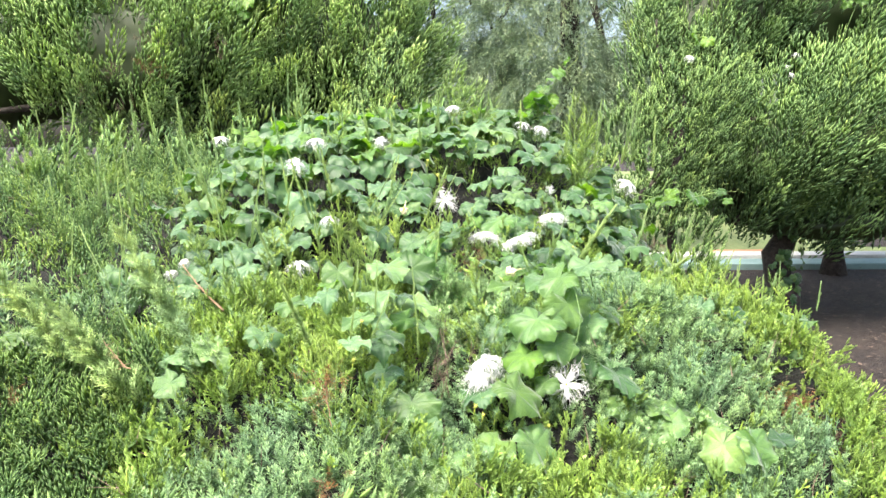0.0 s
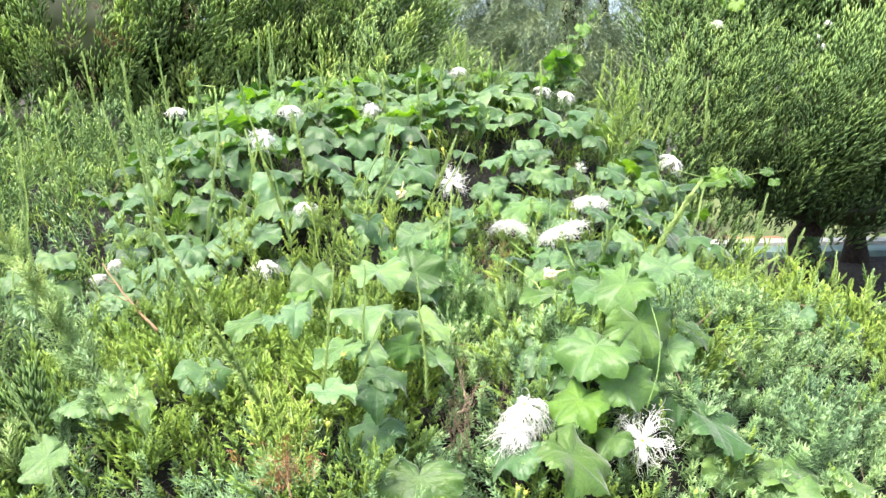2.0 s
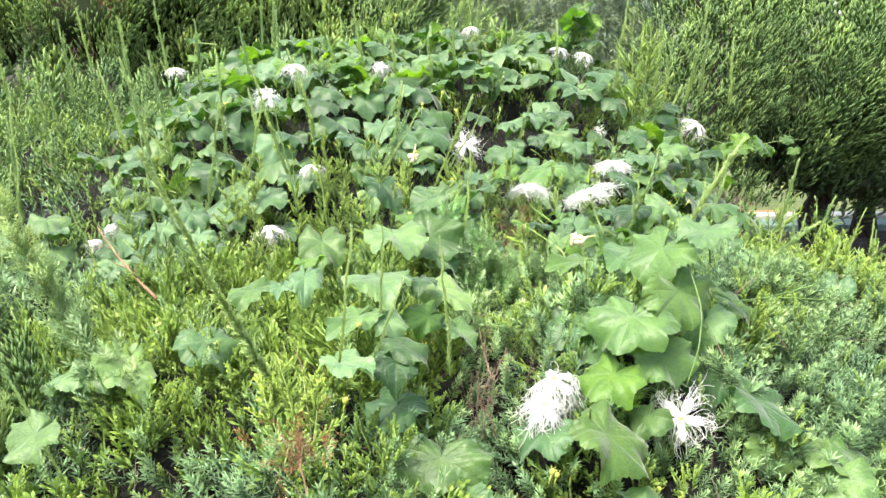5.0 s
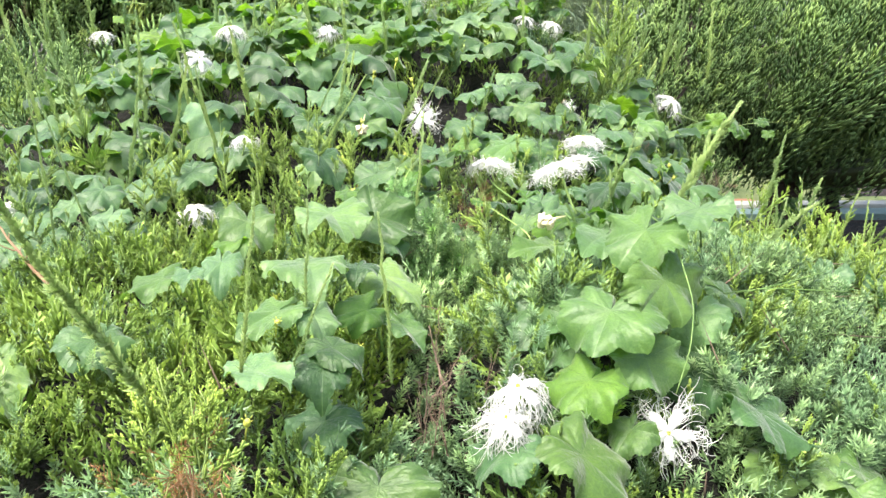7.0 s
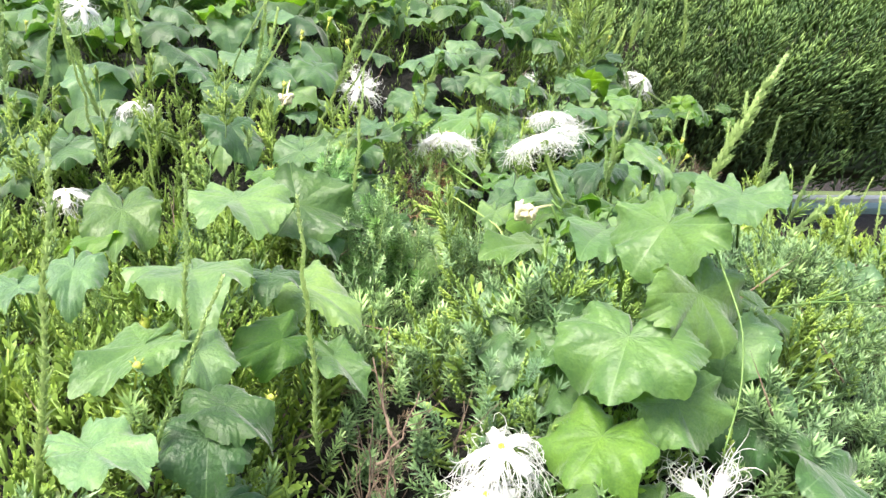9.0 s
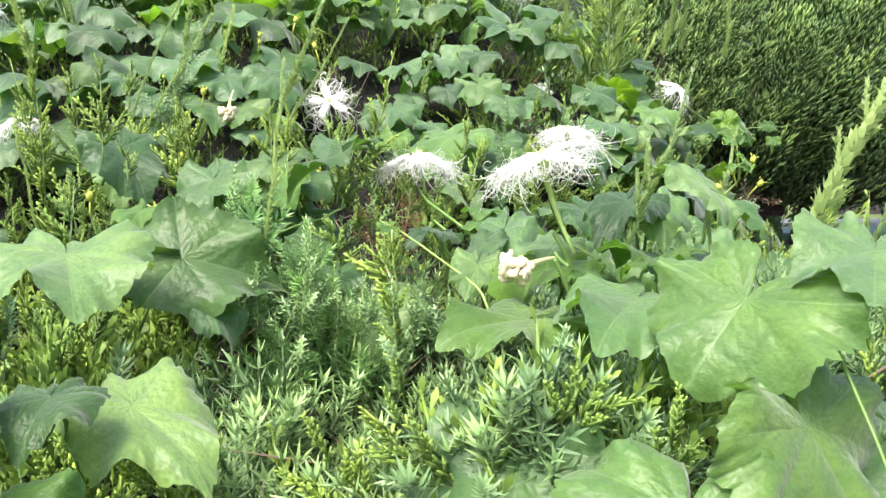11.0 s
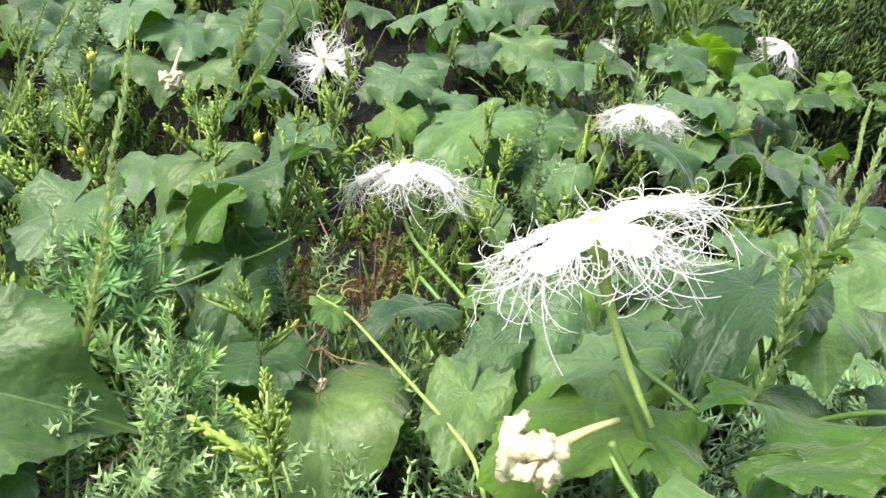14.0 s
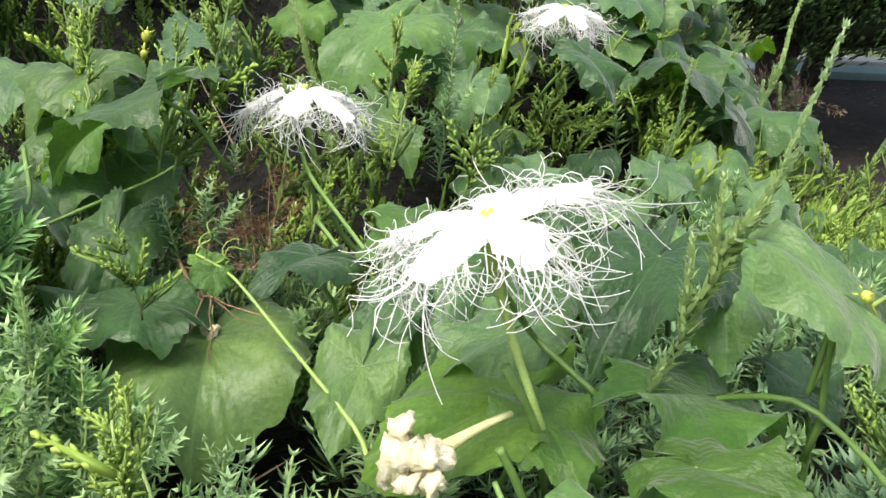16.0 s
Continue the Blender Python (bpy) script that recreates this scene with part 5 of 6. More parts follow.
for cx, cy, cz, spread, lean, tall, style, count in SHOOT_CLUSTERS:
    for k in range(count):
        x = cx + spread * (2 * (k + 0.5) / count - 1) + r.normal(0, 0.01)
        y = cy + r.normal(0, 0.4 * min(spread, 0.15))
        z = cz + 0.35 * (y - cy) + r.normal(0, 0.012)
        grown = r.uniform(0.7, 1.25)
        shoot(shrubs[3 if x < -0.8 else 2 if y > 2.65 else 1 if x > 0.5 else 0], (x, y, z), (x + lean * grown + r.normal(0, 0.012), y + 0.02, z + tall * grown), style, 600 + k + int(1000 * z))

# single leaders that stand up near the path
shoot(shrubs[0], (-0.216, 1.664, 1.182), (-0.264, 1.500, 1.414), 4, 701)
shoot(shrubs[0], (-0.010, 1.910, 1.094), (-0.022, 1.920, 1.270), 0, 702)
shoot(shrubs[0], (-0.107, 1.930, 1.161), (-0.101, 1.920, 1.285), 0, 703)
shoot(shrubs[0], (-0.110, 1.860, 1.120), (-0.069, 1.870, 1.223), 0, 704)
shoot(shrubs[0], (-0.135, 1.720, 1.175), (-0.117, 1.710, 1.319), 0, 705)
shoot(shrubs[0], (0.023, 2.327, 1.236), (0.035, 2.372, 1.370), 0, 706)
shoot(shrubs[0], (-0.163, 2.620, 1.289), (-0.074, 2.620, 1.434), 0, 707)
shoot(shrubs[2], (-0.004, 2.740, 1.310), (0.079, 2.740, 1.445), 0, 708)
shoot(shrubs[0], (0.111, 2.500, 1.284), (0.130, 2.500, 1.360), 2, 709)
shoot(shrubs[0], (0.049, 2.290, 1.121), (0.061, 2.300, 1.236), 1, 710)
shoot(shrubs[0], (0.134, 2.220, 1.125), (0.126, 2.230, 1.241), 2, 711)
shoot(shrubs[0], (0.244, 2.130, 1.114), (0.230, 2.116, 1.197), 1, 712)
shoot(shrubs[2], (-0.203, 2.700, 1.288), (-0.112, 2.700, 1.479), 0, 713)
shoot(shrubs[2], (-0.042, 2.740, 1.260), (0.049, 2.740, 1.470), 0, 714)
shoot(shrubs[0], (-0.330, 2.500, 1.249), (-0.355, 2.450, 1.440), 0, 715)
shoot(shrubs[0], (0.059, 2.330, 1.177), (0.055, 2.340, 1.233), 1, 716)
shoot(shrubs[0], (0.129, 2.250, 1.194), (0.114, 2.270, 1.222), 2, 717)
for k in range(5):  # two leaders with their side sprigs
    t = 0.13 * k
    a, b = Vector((0.394, 2.124, 1.272)), Vector((0.481, 2.167, 1.389))
    shoot(shrubs[0], a.lerp(b, t * (k > 0)), a.lerp(b, 1.0) if k == 0 else a.lerp(b, t + 0.22) + Vector((0.012 * (-1) ** k, 0.006, 0.006)), 4 if k == 0 else 0, 720 + k)
    a, b = Vector((0.325, 2.285, 1.232)), Vector((0.375, 2.301, 1.362))
    shoot(shrubs[0], a.lerp(b, 0.7 * t), a.lerp(b, 1.0) if k == 0 else a.lerp(b, 0.7 * t + 0.25) + Vector((0.012 * (-1) ** k, 0.004, 0.004)), 0, 730 + k)
shoot(shrubs[0], (0.255, 2.560, 1.225), (0.262, 2.560, 1.345), 1, 718)
shoot(shrubs[0], (-0.666, 1.900, 0.996), (-0.867, 1.900, 1.244), 3, 741)
shoot(shrubs[0], (-0.514, 2.000, 1.033), (-0.754, 2.100, 1.349), 3, 742)
shoot(shrubs[0], (-0.589, 1.900, 0.982), (-0.804, 2.000, 1.360), 0, 743)
shoot(shrubs[3], (-0.85, 2.05, 1.00), (-1.05, 2.05, 1.26), 3, 744)

# plumes and slim spikes that stand between the flowers of the mound
for k, (foot, top) in enumerate((
        ((-0.286, 2.660, 1.239), (-0.319, 2.660, 1.383)), ((-0.249, 2.680, 1.249), (-0.262, 2.680, 1.371)), ((-0.490, 2.620, 1.199), (-0.494, 2.620, 1.318)),
        ((-0.507, 2.600, 1.179), (-0.506, 2.600, 1.287)), ((-0.455, 2.660, 1.228), (-0.439, 2.660, 1.338)), ((-0.283, 2.560, 1.129), (-0.289, 2.560, 1.247)),
        ((-0.536, 2.500, 1.114), (-0.516, 2.500, 1.181)), ((-0.601, 2.480, 1.102), (-0.605, 2.480, 1.185)), ((-0.166, 2.520, 1.114), (-0.148, 2.520, 1.219)),
        ((-0.111, 2.660, 1.227), (-0.121, 2.660, 1.327)), ((-0.415, 2.550, 1.131), (-0.424, 2.550, 1.216)), ((-0.027, 2.500, 1.138), (-0.033, 2.500, 1.232)),
        ((-0.748, 2.620, 1.199), (-0.750, 2.620, 1.307)), ((-0.208, 2.720, 1.281), (-0.196, 2.720, 1.382)))):
    shoot(shrubs[0], foot, top, 2, 800 + k)
for k, (foot, top) in enumerate((
        ((-0.393, 2.700, 1.316), (-0.460, 2.700, 1.537)), ((-0.329, 2.740, 1.396), (-0.358, 2.740, 1.529)), ((-0.142, 2.730, 1.339), (-0.116, 2.730, 1.502)),
        ((-0.001, 2.720, 1.351), (0.047, 2.720, 1.462)), ((-0.724, 2.740, 1.361), (-0.775, 2.740, 1.561)), ((-0.541, 2.740, 1.361), (-0.545, 2.740, 1.562)),
        ((-0.482, 2.700, 1.282), (-0.439, 2.700, 1.449)), ((-0.674, 2.740, 1.356), (-0.707, 2.740, 1.577)))):
    shoot(shrubs[2], foot, top, 4, 820 + k)

# spikes and plumes along the edge of the spreading shrub
for k, (foot, top, style) in enumerate((
        ((0.856, 2.900, 1.137), (0.894, 2.900, 1.301), 0), ((1.002, 3.000, 1.076), (1.043, 3.000, 1.188), 0),
        ((0.639, 2.380, 1.155), (0.715, 2.380, 1.215), 4), ((0.926, 2.680, 1.092), (0.961, 2.680, 1.200), 0),
        ((0.943, 2.600, 1.076), (0.946, 2.600, 1.161), 0), ((1.153, 2.850, 1.022), (1.167, 2.850, 1.095), 0),
        ((0.763, 2.450, 1.107), (0.776, 2.450, 1.148), 0), ((0.840, 2.900, 1.108), (0.872, 2.900, 1.210), 2),
        ((0.989, 3.000, 1.053), (1.014, 3.000, 1.122), 2), ((0.916, 2.680, 1.058), (0.946, 2.680, 1.157), 2),
        ((1.144, 2.850, 0.993), (1.158, 2.850, 1.066), 2), ((0.795, 2.850, 1.094), (0.817, 2.850, 1.145), 2),
        ((0.856, 2.600, 1.075), (0.873, 2.600, 1.164), 2))):
    shoot(shrubs[1], foot, top, style, 840 + k)

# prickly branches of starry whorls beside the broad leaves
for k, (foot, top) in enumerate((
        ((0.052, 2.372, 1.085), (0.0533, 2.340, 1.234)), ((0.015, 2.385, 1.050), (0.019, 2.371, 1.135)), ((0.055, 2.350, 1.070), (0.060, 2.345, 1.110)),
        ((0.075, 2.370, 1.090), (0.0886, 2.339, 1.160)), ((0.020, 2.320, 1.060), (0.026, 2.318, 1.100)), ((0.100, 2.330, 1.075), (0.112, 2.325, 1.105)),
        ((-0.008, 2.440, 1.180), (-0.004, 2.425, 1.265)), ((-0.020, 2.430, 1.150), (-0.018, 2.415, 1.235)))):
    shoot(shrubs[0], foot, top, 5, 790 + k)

# feathery plumes between the leaves in front of the mound
for k, (foot, top) in enumerate((
        ((-0.094, 2.520, 1.250), (-0.098, 2.530, 1.331)), ((-0.009, 2.620, 1.257), (-0.011, 2.620, 1.322)), ((0.017, 2.580, 1.206), (0.010, 2.580, 1.264)),
        ((0.077, 2.430, 1.172), (0.071, 2.430, 1.217)), ((-0.103, 2.620, 1.273), (-0.114, 2.620, 1.326)), ((-0.150, 2.450, 1.284), (-0.150, 2.460, 1.367)),
        ((-0.146, 2.550, 1.272), (-0.145, 2.550, 1.308)), ((-0.118, 2.420, 1.261), (-0.119, 2.420, 1.283)), ((0.219, 2.620, 1.254), (0.225, 2.620, 1.305)),
        ((-0.344, 2.600, 1.171), (-0.356, 2.600, 1.365)), ((-0.286, 2.650, 1.209), (-0.289, 2.650, 1.393)), ((-0.420, 2.500, 1.201), (-0.439, 2.500, 1.324)))):
    shoot(shrubs[0], foot, top, 2, 760 + k)
for k, (foot, top) in enumerate((((-0.019, 2.360, 1.222), (-0.010, 2.370, 1.278)), ((0.083, 2.500, 1.175), (0.076, 2.500, 1.215)), ((0.110, 2.470, 1.201), (0.106, 2.470, 1.230)), ((0.130, 2.200, 1.134), (0.125, 2.220, 1.208)))):
    shoot(shrubs[0], foot, top, 1, 780 + k)

# ---- leaves of the vines, cluster by cluster ----
LEAF_CLUSTERS = [  # middle, half width, half height, leaf size, leaves
    (-0.74, 2.58, 1.17, 0.26, 0.06, 0.082, 14),
    (-0.06, 2.60, 1.24, 0.13, 0.04, 0.070, 6),
    (0.23, 2.94, 1.34, 0.12, 0.11, 0.072, 13),
    (0.88, 2.40, 1.04, 0.20, 0.02, 0.095, 3),
    (-0.40, 2.67, 1.23, 0.15, 0.07, 0.085, 4),
    (0.51, 3.01, 1.32, 0.08, 0.05, 0.079, 7),
    (-0.15, 2.92, 1.35, 0.14, 0.07, 0.081, 9),
]
vine_leaves = []
r = np.random.default_rng(31)
for cx, cy, cz, wide, high, size, count in LEAF_CLUSTERS:
    for k in range(count):
        far = math.sqrt((k + 0.5) / count)
        turn = 2.4 * k + cx * 9
        rise = far * math.sin(turn)
        x, y, z = cx + wide * far * math.cos(turn) + r.normal(0, 0.012), cy + 0.07 * rise + r.normal(0, 0.02), cz + high * rise
        for _, fx, fy, fz, _, across, _ in FLOWERS:  # a flower opens clear of the leaves
            if abs(x - fx) < 0.6 * across and abs(z - fz + 0.1 * (fy - y)) < 0.55 * across and -0.03 < fy - y < 0.35:
                y, z = fy + 0.05, z - 0.02
        vine_leaves.append((x, y, z, size * r.uniform(0.72, 1.25), r.normal(5, 25), r.uniform(5, 33), 0))
for x, y, z, size, tip, hang, roll in vine_leaves:
    add_leaf(near_vine if y < 2.7 else mound_vine, near_stems if y < 2.7 else mound_stems, x, y, z, max(size, 0.042), tip + random.gauss(0, 6), hang, roll + random.gauss(0, 6))


def leaf_to(kinds, joint, tip, width, roll=0.0):
    """A leaf from the joint of its stalk to its tip, its face turned up; width across the lobes."""
    j, d = Vector(joint), Vector(tip) - Vector(joint)
    length = d.length / 0.645
    across = min(max(width / 0.92, 0.62 * length), 1.5 * length)
    y_axis = -d.normalized()
    up = Vector((0.0, -0.08, 1.0))
    z_axis = (up - y_axis * up.dot(y_axis)).normalized()
    x_axis = y_axis.cross(z_axis)
    m = Matrix((x_axis, y_axis, z_axis)).transposed().to_4x4()
    near = joint[1] < 2.7
    part_of("leaf", random.choice(kinds), None, near_vine if near else mound_vine, m=Matrix.Translation(j) @ m @ Matrix.Rotation(radians(roll), 4, "Y") @ Matrix.Diagonal((across, length, (across + length) / 2, 1)))
    foot = j - z_axis * 0.045 + y_axis * 0.03 - Vector((0, 0, 0.025))
    (near_stems if near else mound_stems).add(*tube(curve(foot, j, -0.008, 6, 0.001), np.linspace(0.0018, 0.0011, 6), 5))


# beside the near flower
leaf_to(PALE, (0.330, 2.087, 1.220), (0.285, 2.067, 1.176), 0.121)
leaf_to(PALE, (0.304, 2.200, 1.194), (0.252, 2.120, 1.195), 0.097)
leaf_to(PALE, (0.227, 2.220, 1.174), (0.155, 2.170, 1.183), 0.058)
leaf_to(FRESH, (0.268, 2.305, 1.198), (0.203, 2.270, 1.196), 0.057)
leaf_to(FRESH, (0.277, 2.290, 1.200), (0.288, 2.250, 1.197), 0.040)
leaf_to(FRESH, (0.352, 2.300, 1.203), (0.295, 2.270, 1.227), 0.027)
leaf_to(FRESH, (0.324, 2.240, 1.213), (0.354, 2.210, 1.226), 0.037)
leaf_to(BROAD, (0.413, 2.320, 1.193), (0.391, 2.340, 1.204), 0.040)
leaf_to(BROAD, (0.368, 2.345, 1.245), (0.362, 2.300, 1.220), 0.050)
leaf_to(BROAD, (0.339, 2.345, 1.249), (0.298, 2.300, 1.231), 0.060)
leaf_to(BROAD, (0.383, 2.273, 1.267), (0.344, 2.300, 1.295), 0.049)
leaf_to(BROAD, (0.273, 2.345, 1.209), (0.229, 2.320, 1.201), 0.035)
leaf_to(BROAD, (0.216, 2.380, 1.204), (0.194, 2.360, 1.179), 0.032)
leaf_to(BROAD, (0.203, 2.340, 1.192), (0.188, 2.300, 1.174), 0.029)
leaf_to(BROAD, (0.176, 2.430, 1.208), (0.142, 2.400, 1.213), 0.029)
leaf_to(FRESH, (0.230, 2.450, 1.226), (0.201, 2.450, 1.232), 0.030)
leaf_to(BROAD[2:3], (0.1075, 2.463, 1.136), (0.108, 2.375, 1.118), 0.112)
leaf_to(BROAD, (0.066, 2.460, 1.162), (-0.005, 2.480, 1.166), 0.058)
leaf_to(BROAD, (0.078, 2.500, 1.280), (0.014, 2.470, 1.252), 0.046, -15)
leaf_to(BROAD, (-0.002, 2.620, 1.267), (-0.047, 2.580, 1.239), 0.074)
leaf_to(BROAD, (0.022, 2.600, 1.199), (0.019, 2.560, 1.169), 0.071)
leaf_to(BROAD, (-0.035, 2.550, 1.206), (0.011, 2.500, 1.200), 0.053)
# farther leaves between the flowers
leaf_to(BROAD, (0.222, 2.750, 1.293), (0.160, 2.700, 1.264), 0.101)
leaf_to(BROAD, (0.283, 2.800, 1.279), (0.250, 2.760, 1.248), 0.082)
leaf_to(BROAD, (0.293, 2.720, 1.247), (0.272, 2.690, 1.216), 0.060)
leaf_to(BROAD, (0.405, 2.750, 1.271), (0.439, 2.720, 1.245), 0.057)
leaf_to(BROAD, (0.326, 2.600, 1.208), (0.356, 2.570, 1.203), 0.048)
leaf_to(BROAD, (0.210, 2.660, 1.234), (0.245, 2.620, 1.205), 0.055)
leaf_to(BROAD, (0.434, 2.600, 1.211), (0.453, 2.570, 1.201), 0.049)
leaf_to(BROAD, (0.363, 2.500, 1.220), (0.378, 2.470, 1.217), 0.041)
leaf_to(BROAD, (0.060, 2.720, 1.281), (0.038, 2.690, 1.267), 0.062)
leaf_to(FRESH, (0.140, 2.850, 1.287), (0.120, 2.820, 1.268), 0.062)
# under the two flowers
leaf_to(FRESH, (0.235, 2.440, 1.219), (0.197, 2.420, 1.215), 0.041)
leaf_to(BROAD, (0.237, 2.400, 1.214), (0.215, 2.360, 1.178), 0.047)
leaf_to(BROAD, (0.271, 2.370, 1.197), (0.234, 2.340, 1.184), 0.045)
leaf_to(FRESH, (0.264, 2.450, 1.210), (0.278, 2.420, 1.193), 0.042)
leaf_to(BROAD, (0.339, 2.500, 1.221), (0.360, 2.470, 1.200), 0.060)
leaf_to(BROAD, (0.309, 2.420, 1.198), (0.283, 2.380, 1.193), 0.040)
leaf_to(BROAD, (0.138, 2.900, 1.328), (0.128, 2.860, 1.299), 0.076)
leaf_to(BROAD, (0.216, 2.780, 1.285), (0.256, 2.750, 1.256), 0.075)
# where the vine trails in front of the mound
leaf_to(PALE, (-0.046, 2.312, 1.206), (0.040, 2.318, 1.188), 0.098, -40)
leaf_to(BROAD, (-0.017, 2.290, 1.170), (0.004, 2.260, 1.150), 0.042)
leaf_to(BROAD, (-0.148, 2.500, 1.286), (-0.109, 2.460, 1.242), 0.076)
leaf_to(BROAD, (-0.052, 2.480, 1.255), (-0.071, 2.440, 1.229), 0.070)
leaf_to(FRESH, (0.014, 2.560, 1.241), (-0.012, 2.530, 1.217), 0.042)
leaf_to(BROAD, (0.046, 2.500, 1.190), (0.038, 2.450, 1.155), 0.054)
leaf_to(FRESH, (-0.091, 2.360, 1.239), (-0.094, 2.320, 1.233), 0.035)
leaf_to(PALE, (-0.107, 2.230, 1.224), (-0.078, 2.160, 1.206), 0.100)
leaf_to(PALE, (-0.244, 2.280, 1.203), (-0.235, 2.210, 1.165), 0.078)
leaf_to(FRESH, (-0.254, 2.250, 1.180), (-0.293, 2.220, 1.170), 0.038)
leaf_to(BROAD, (-0.248, 2.120, 1.172), (-0.243, 2.070, 1.146), 0.046)
leaf_to(BROAD, (-0.272, 2.050, 1.173), (-0.273, 2.020, 1.164), 0.034)
# along the hollow
leaf_to(BROAD, (-0.117, 2.018, 1.193), (-0.093, 1.945, 1.192), 0.094)
leaf_to(PALE, (-0.028, 2.103, 1.157), (0.029, 2.050, 1.139), 0.072)
leaf_to(BROAD, (-0.056, 2.060, 1.179), (-0.057, 2.020, 1.175), 0.047)
leaf_to(PALE, (-0.139, 1.935, 1.155), (-0.179, 1.880, 1.147), 0.056)
leaf_to(FRESH, (-0.042, 2.000, 1.136), (-0.078, 1.960, 1.131), 0.043, 40)
leaf_to(BROAD, (-0.099, 1.930, 1.151), (-0.078, 1.900, 1.128), 0.047)
leaf_to(BROAD, (-0.073, 1.890, 1.124), (-0.034, 1.860, 1.110), 0.049)
leaf_to(BROAD, (-0.082, 1.870, 1.110), (-0.081, 1.830, 1.084), 0.059)
leaf_to(PALE, (-0.148, 1.830, 1.121), (-0.106, 1.790, 1.119), 0.054)
leaf_to(PALE, (0.001, 2.030, 1.109), (0.034, 2.000, 1.087), 0.038)
leaf_to(BROAD, (-0.084, 1.890, 1.037), (-0.131, 1.860, 1.008), 0.088)
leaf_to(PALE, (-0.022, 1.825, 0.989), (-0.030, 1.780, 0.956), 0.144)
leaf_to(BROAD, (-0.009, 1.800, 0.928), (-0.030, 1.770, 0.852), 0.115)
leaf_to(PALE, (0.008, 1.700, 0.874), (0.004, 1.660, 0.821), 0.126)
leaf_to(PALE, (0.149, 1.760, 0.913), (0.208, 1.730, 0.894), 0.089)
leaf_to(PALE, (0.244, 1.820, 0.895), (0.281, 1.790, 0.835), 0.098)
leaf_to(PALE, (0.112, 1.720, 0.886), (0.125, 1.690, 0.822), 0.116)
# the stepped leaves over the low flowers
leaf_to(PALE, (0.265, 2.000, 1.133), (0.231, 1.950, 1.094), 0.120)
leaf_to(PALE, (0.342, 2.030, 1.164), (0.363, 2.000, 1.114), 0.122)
leaf_to(BROAD, (0.197, 2.105, 1.114), (0.157, 2.050, 1.066), 0.104)
leaf_to(FRESH, (0.234, 1.965, 1.054), (0.193, 1.930, 1.028), 0.094)
leaf_to(PALE, (0.309, 1.985, 1.074), (0.323, 1.950, 1.034), 0.094)
leaf_to(BROAD, (0.217, 2.060, 1.073), (0.178, 2.030, 1.036), 0.083)
leaf_to(BROAD, (0.398, 2.070, 1.106), (0.374, 2.040, 1.062), 0.080)
leaf_to(BROAD, (0.395, 2.070, 1.252), (0.365, 2.020, 1.235), 0.080)
leaf_to(BROAD, (0.449, 1.965, 1.012), (0.510, 1.930, 0.971), 0.093)
leaf_to(BROAD, (0.475, 1.955, 0.945), (0.487, 1.930, 0.906), 0.101)
leaf_to(BROAD, (0.556, 1.970, 0.926), (0.628, 1.940, 0.906), 0.085)
leaf_to(PALE, (0.208, 1.875, 0.998), (0.266, 1.840, 0.954), 0.110)
leaf_to(BROAD, (0.131, 1.930, 0.983), (0.085, 1.900, 0.958), 0.087)
leaf_to(PALE, (0.281, 1.940, 0.999), (0.255, 1.920, 0.974), 0.058)
leaf_to(BROAD, (0.404, 2.030, 1.042), (0.378, 2.000, 0.971), 0.080)
leaf_to(BROAD, (0.470, 2.150, 1.115), (0.518, 2.120, 1.084), 0.067)
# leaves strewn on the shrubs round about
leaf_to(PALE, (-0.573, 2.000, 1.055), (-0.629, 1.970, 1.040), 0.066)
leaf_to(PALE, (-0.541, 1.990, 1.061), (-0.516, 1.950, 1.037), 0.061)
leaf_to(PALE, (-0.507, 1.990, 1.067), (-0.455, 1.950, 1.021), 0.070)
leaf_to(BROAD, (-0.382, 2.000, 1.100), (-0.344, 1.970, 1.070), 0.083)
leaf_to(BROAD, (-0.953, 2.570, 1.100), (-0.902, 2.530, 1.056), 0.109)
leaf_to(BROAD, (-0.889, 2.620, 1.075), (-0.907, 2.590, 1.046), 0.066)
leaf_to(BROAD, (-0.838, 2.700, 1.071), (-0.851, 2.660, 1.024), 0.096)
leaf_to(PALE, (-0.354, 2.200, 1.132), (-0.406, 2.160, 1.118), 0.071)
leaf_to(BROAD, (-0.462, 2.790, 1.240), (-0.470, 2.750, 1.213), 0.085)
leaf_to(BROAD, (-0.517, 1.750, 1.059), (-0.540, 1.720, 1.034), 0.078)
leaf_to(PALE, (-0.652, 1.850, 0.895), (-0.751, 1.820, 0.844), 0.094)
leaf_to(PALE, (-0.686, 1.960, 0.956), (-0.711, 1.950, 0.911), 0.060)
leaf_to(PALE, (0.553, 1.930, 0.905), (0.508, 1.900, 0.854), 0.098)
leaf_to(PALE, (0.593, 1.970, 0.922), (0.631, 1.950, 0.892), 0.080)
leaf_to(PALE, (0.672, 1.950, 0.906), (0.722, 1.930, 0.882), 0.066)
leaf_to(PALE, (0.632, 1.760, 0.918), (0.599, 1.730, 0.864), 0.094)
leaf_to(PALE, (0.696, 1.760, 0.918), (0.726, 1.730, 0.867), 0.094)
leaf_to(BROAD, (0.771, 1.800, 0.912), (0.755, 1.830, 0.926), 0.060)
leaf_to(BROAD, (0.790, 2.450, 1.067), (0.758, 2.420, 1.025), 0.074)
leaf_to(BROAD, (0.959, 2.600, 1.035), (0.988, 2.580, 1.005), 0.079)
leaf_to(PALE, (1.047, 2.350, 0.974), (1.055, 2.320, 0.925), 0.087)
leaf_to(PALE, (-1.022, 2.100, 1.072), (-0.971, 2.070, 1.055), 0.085)
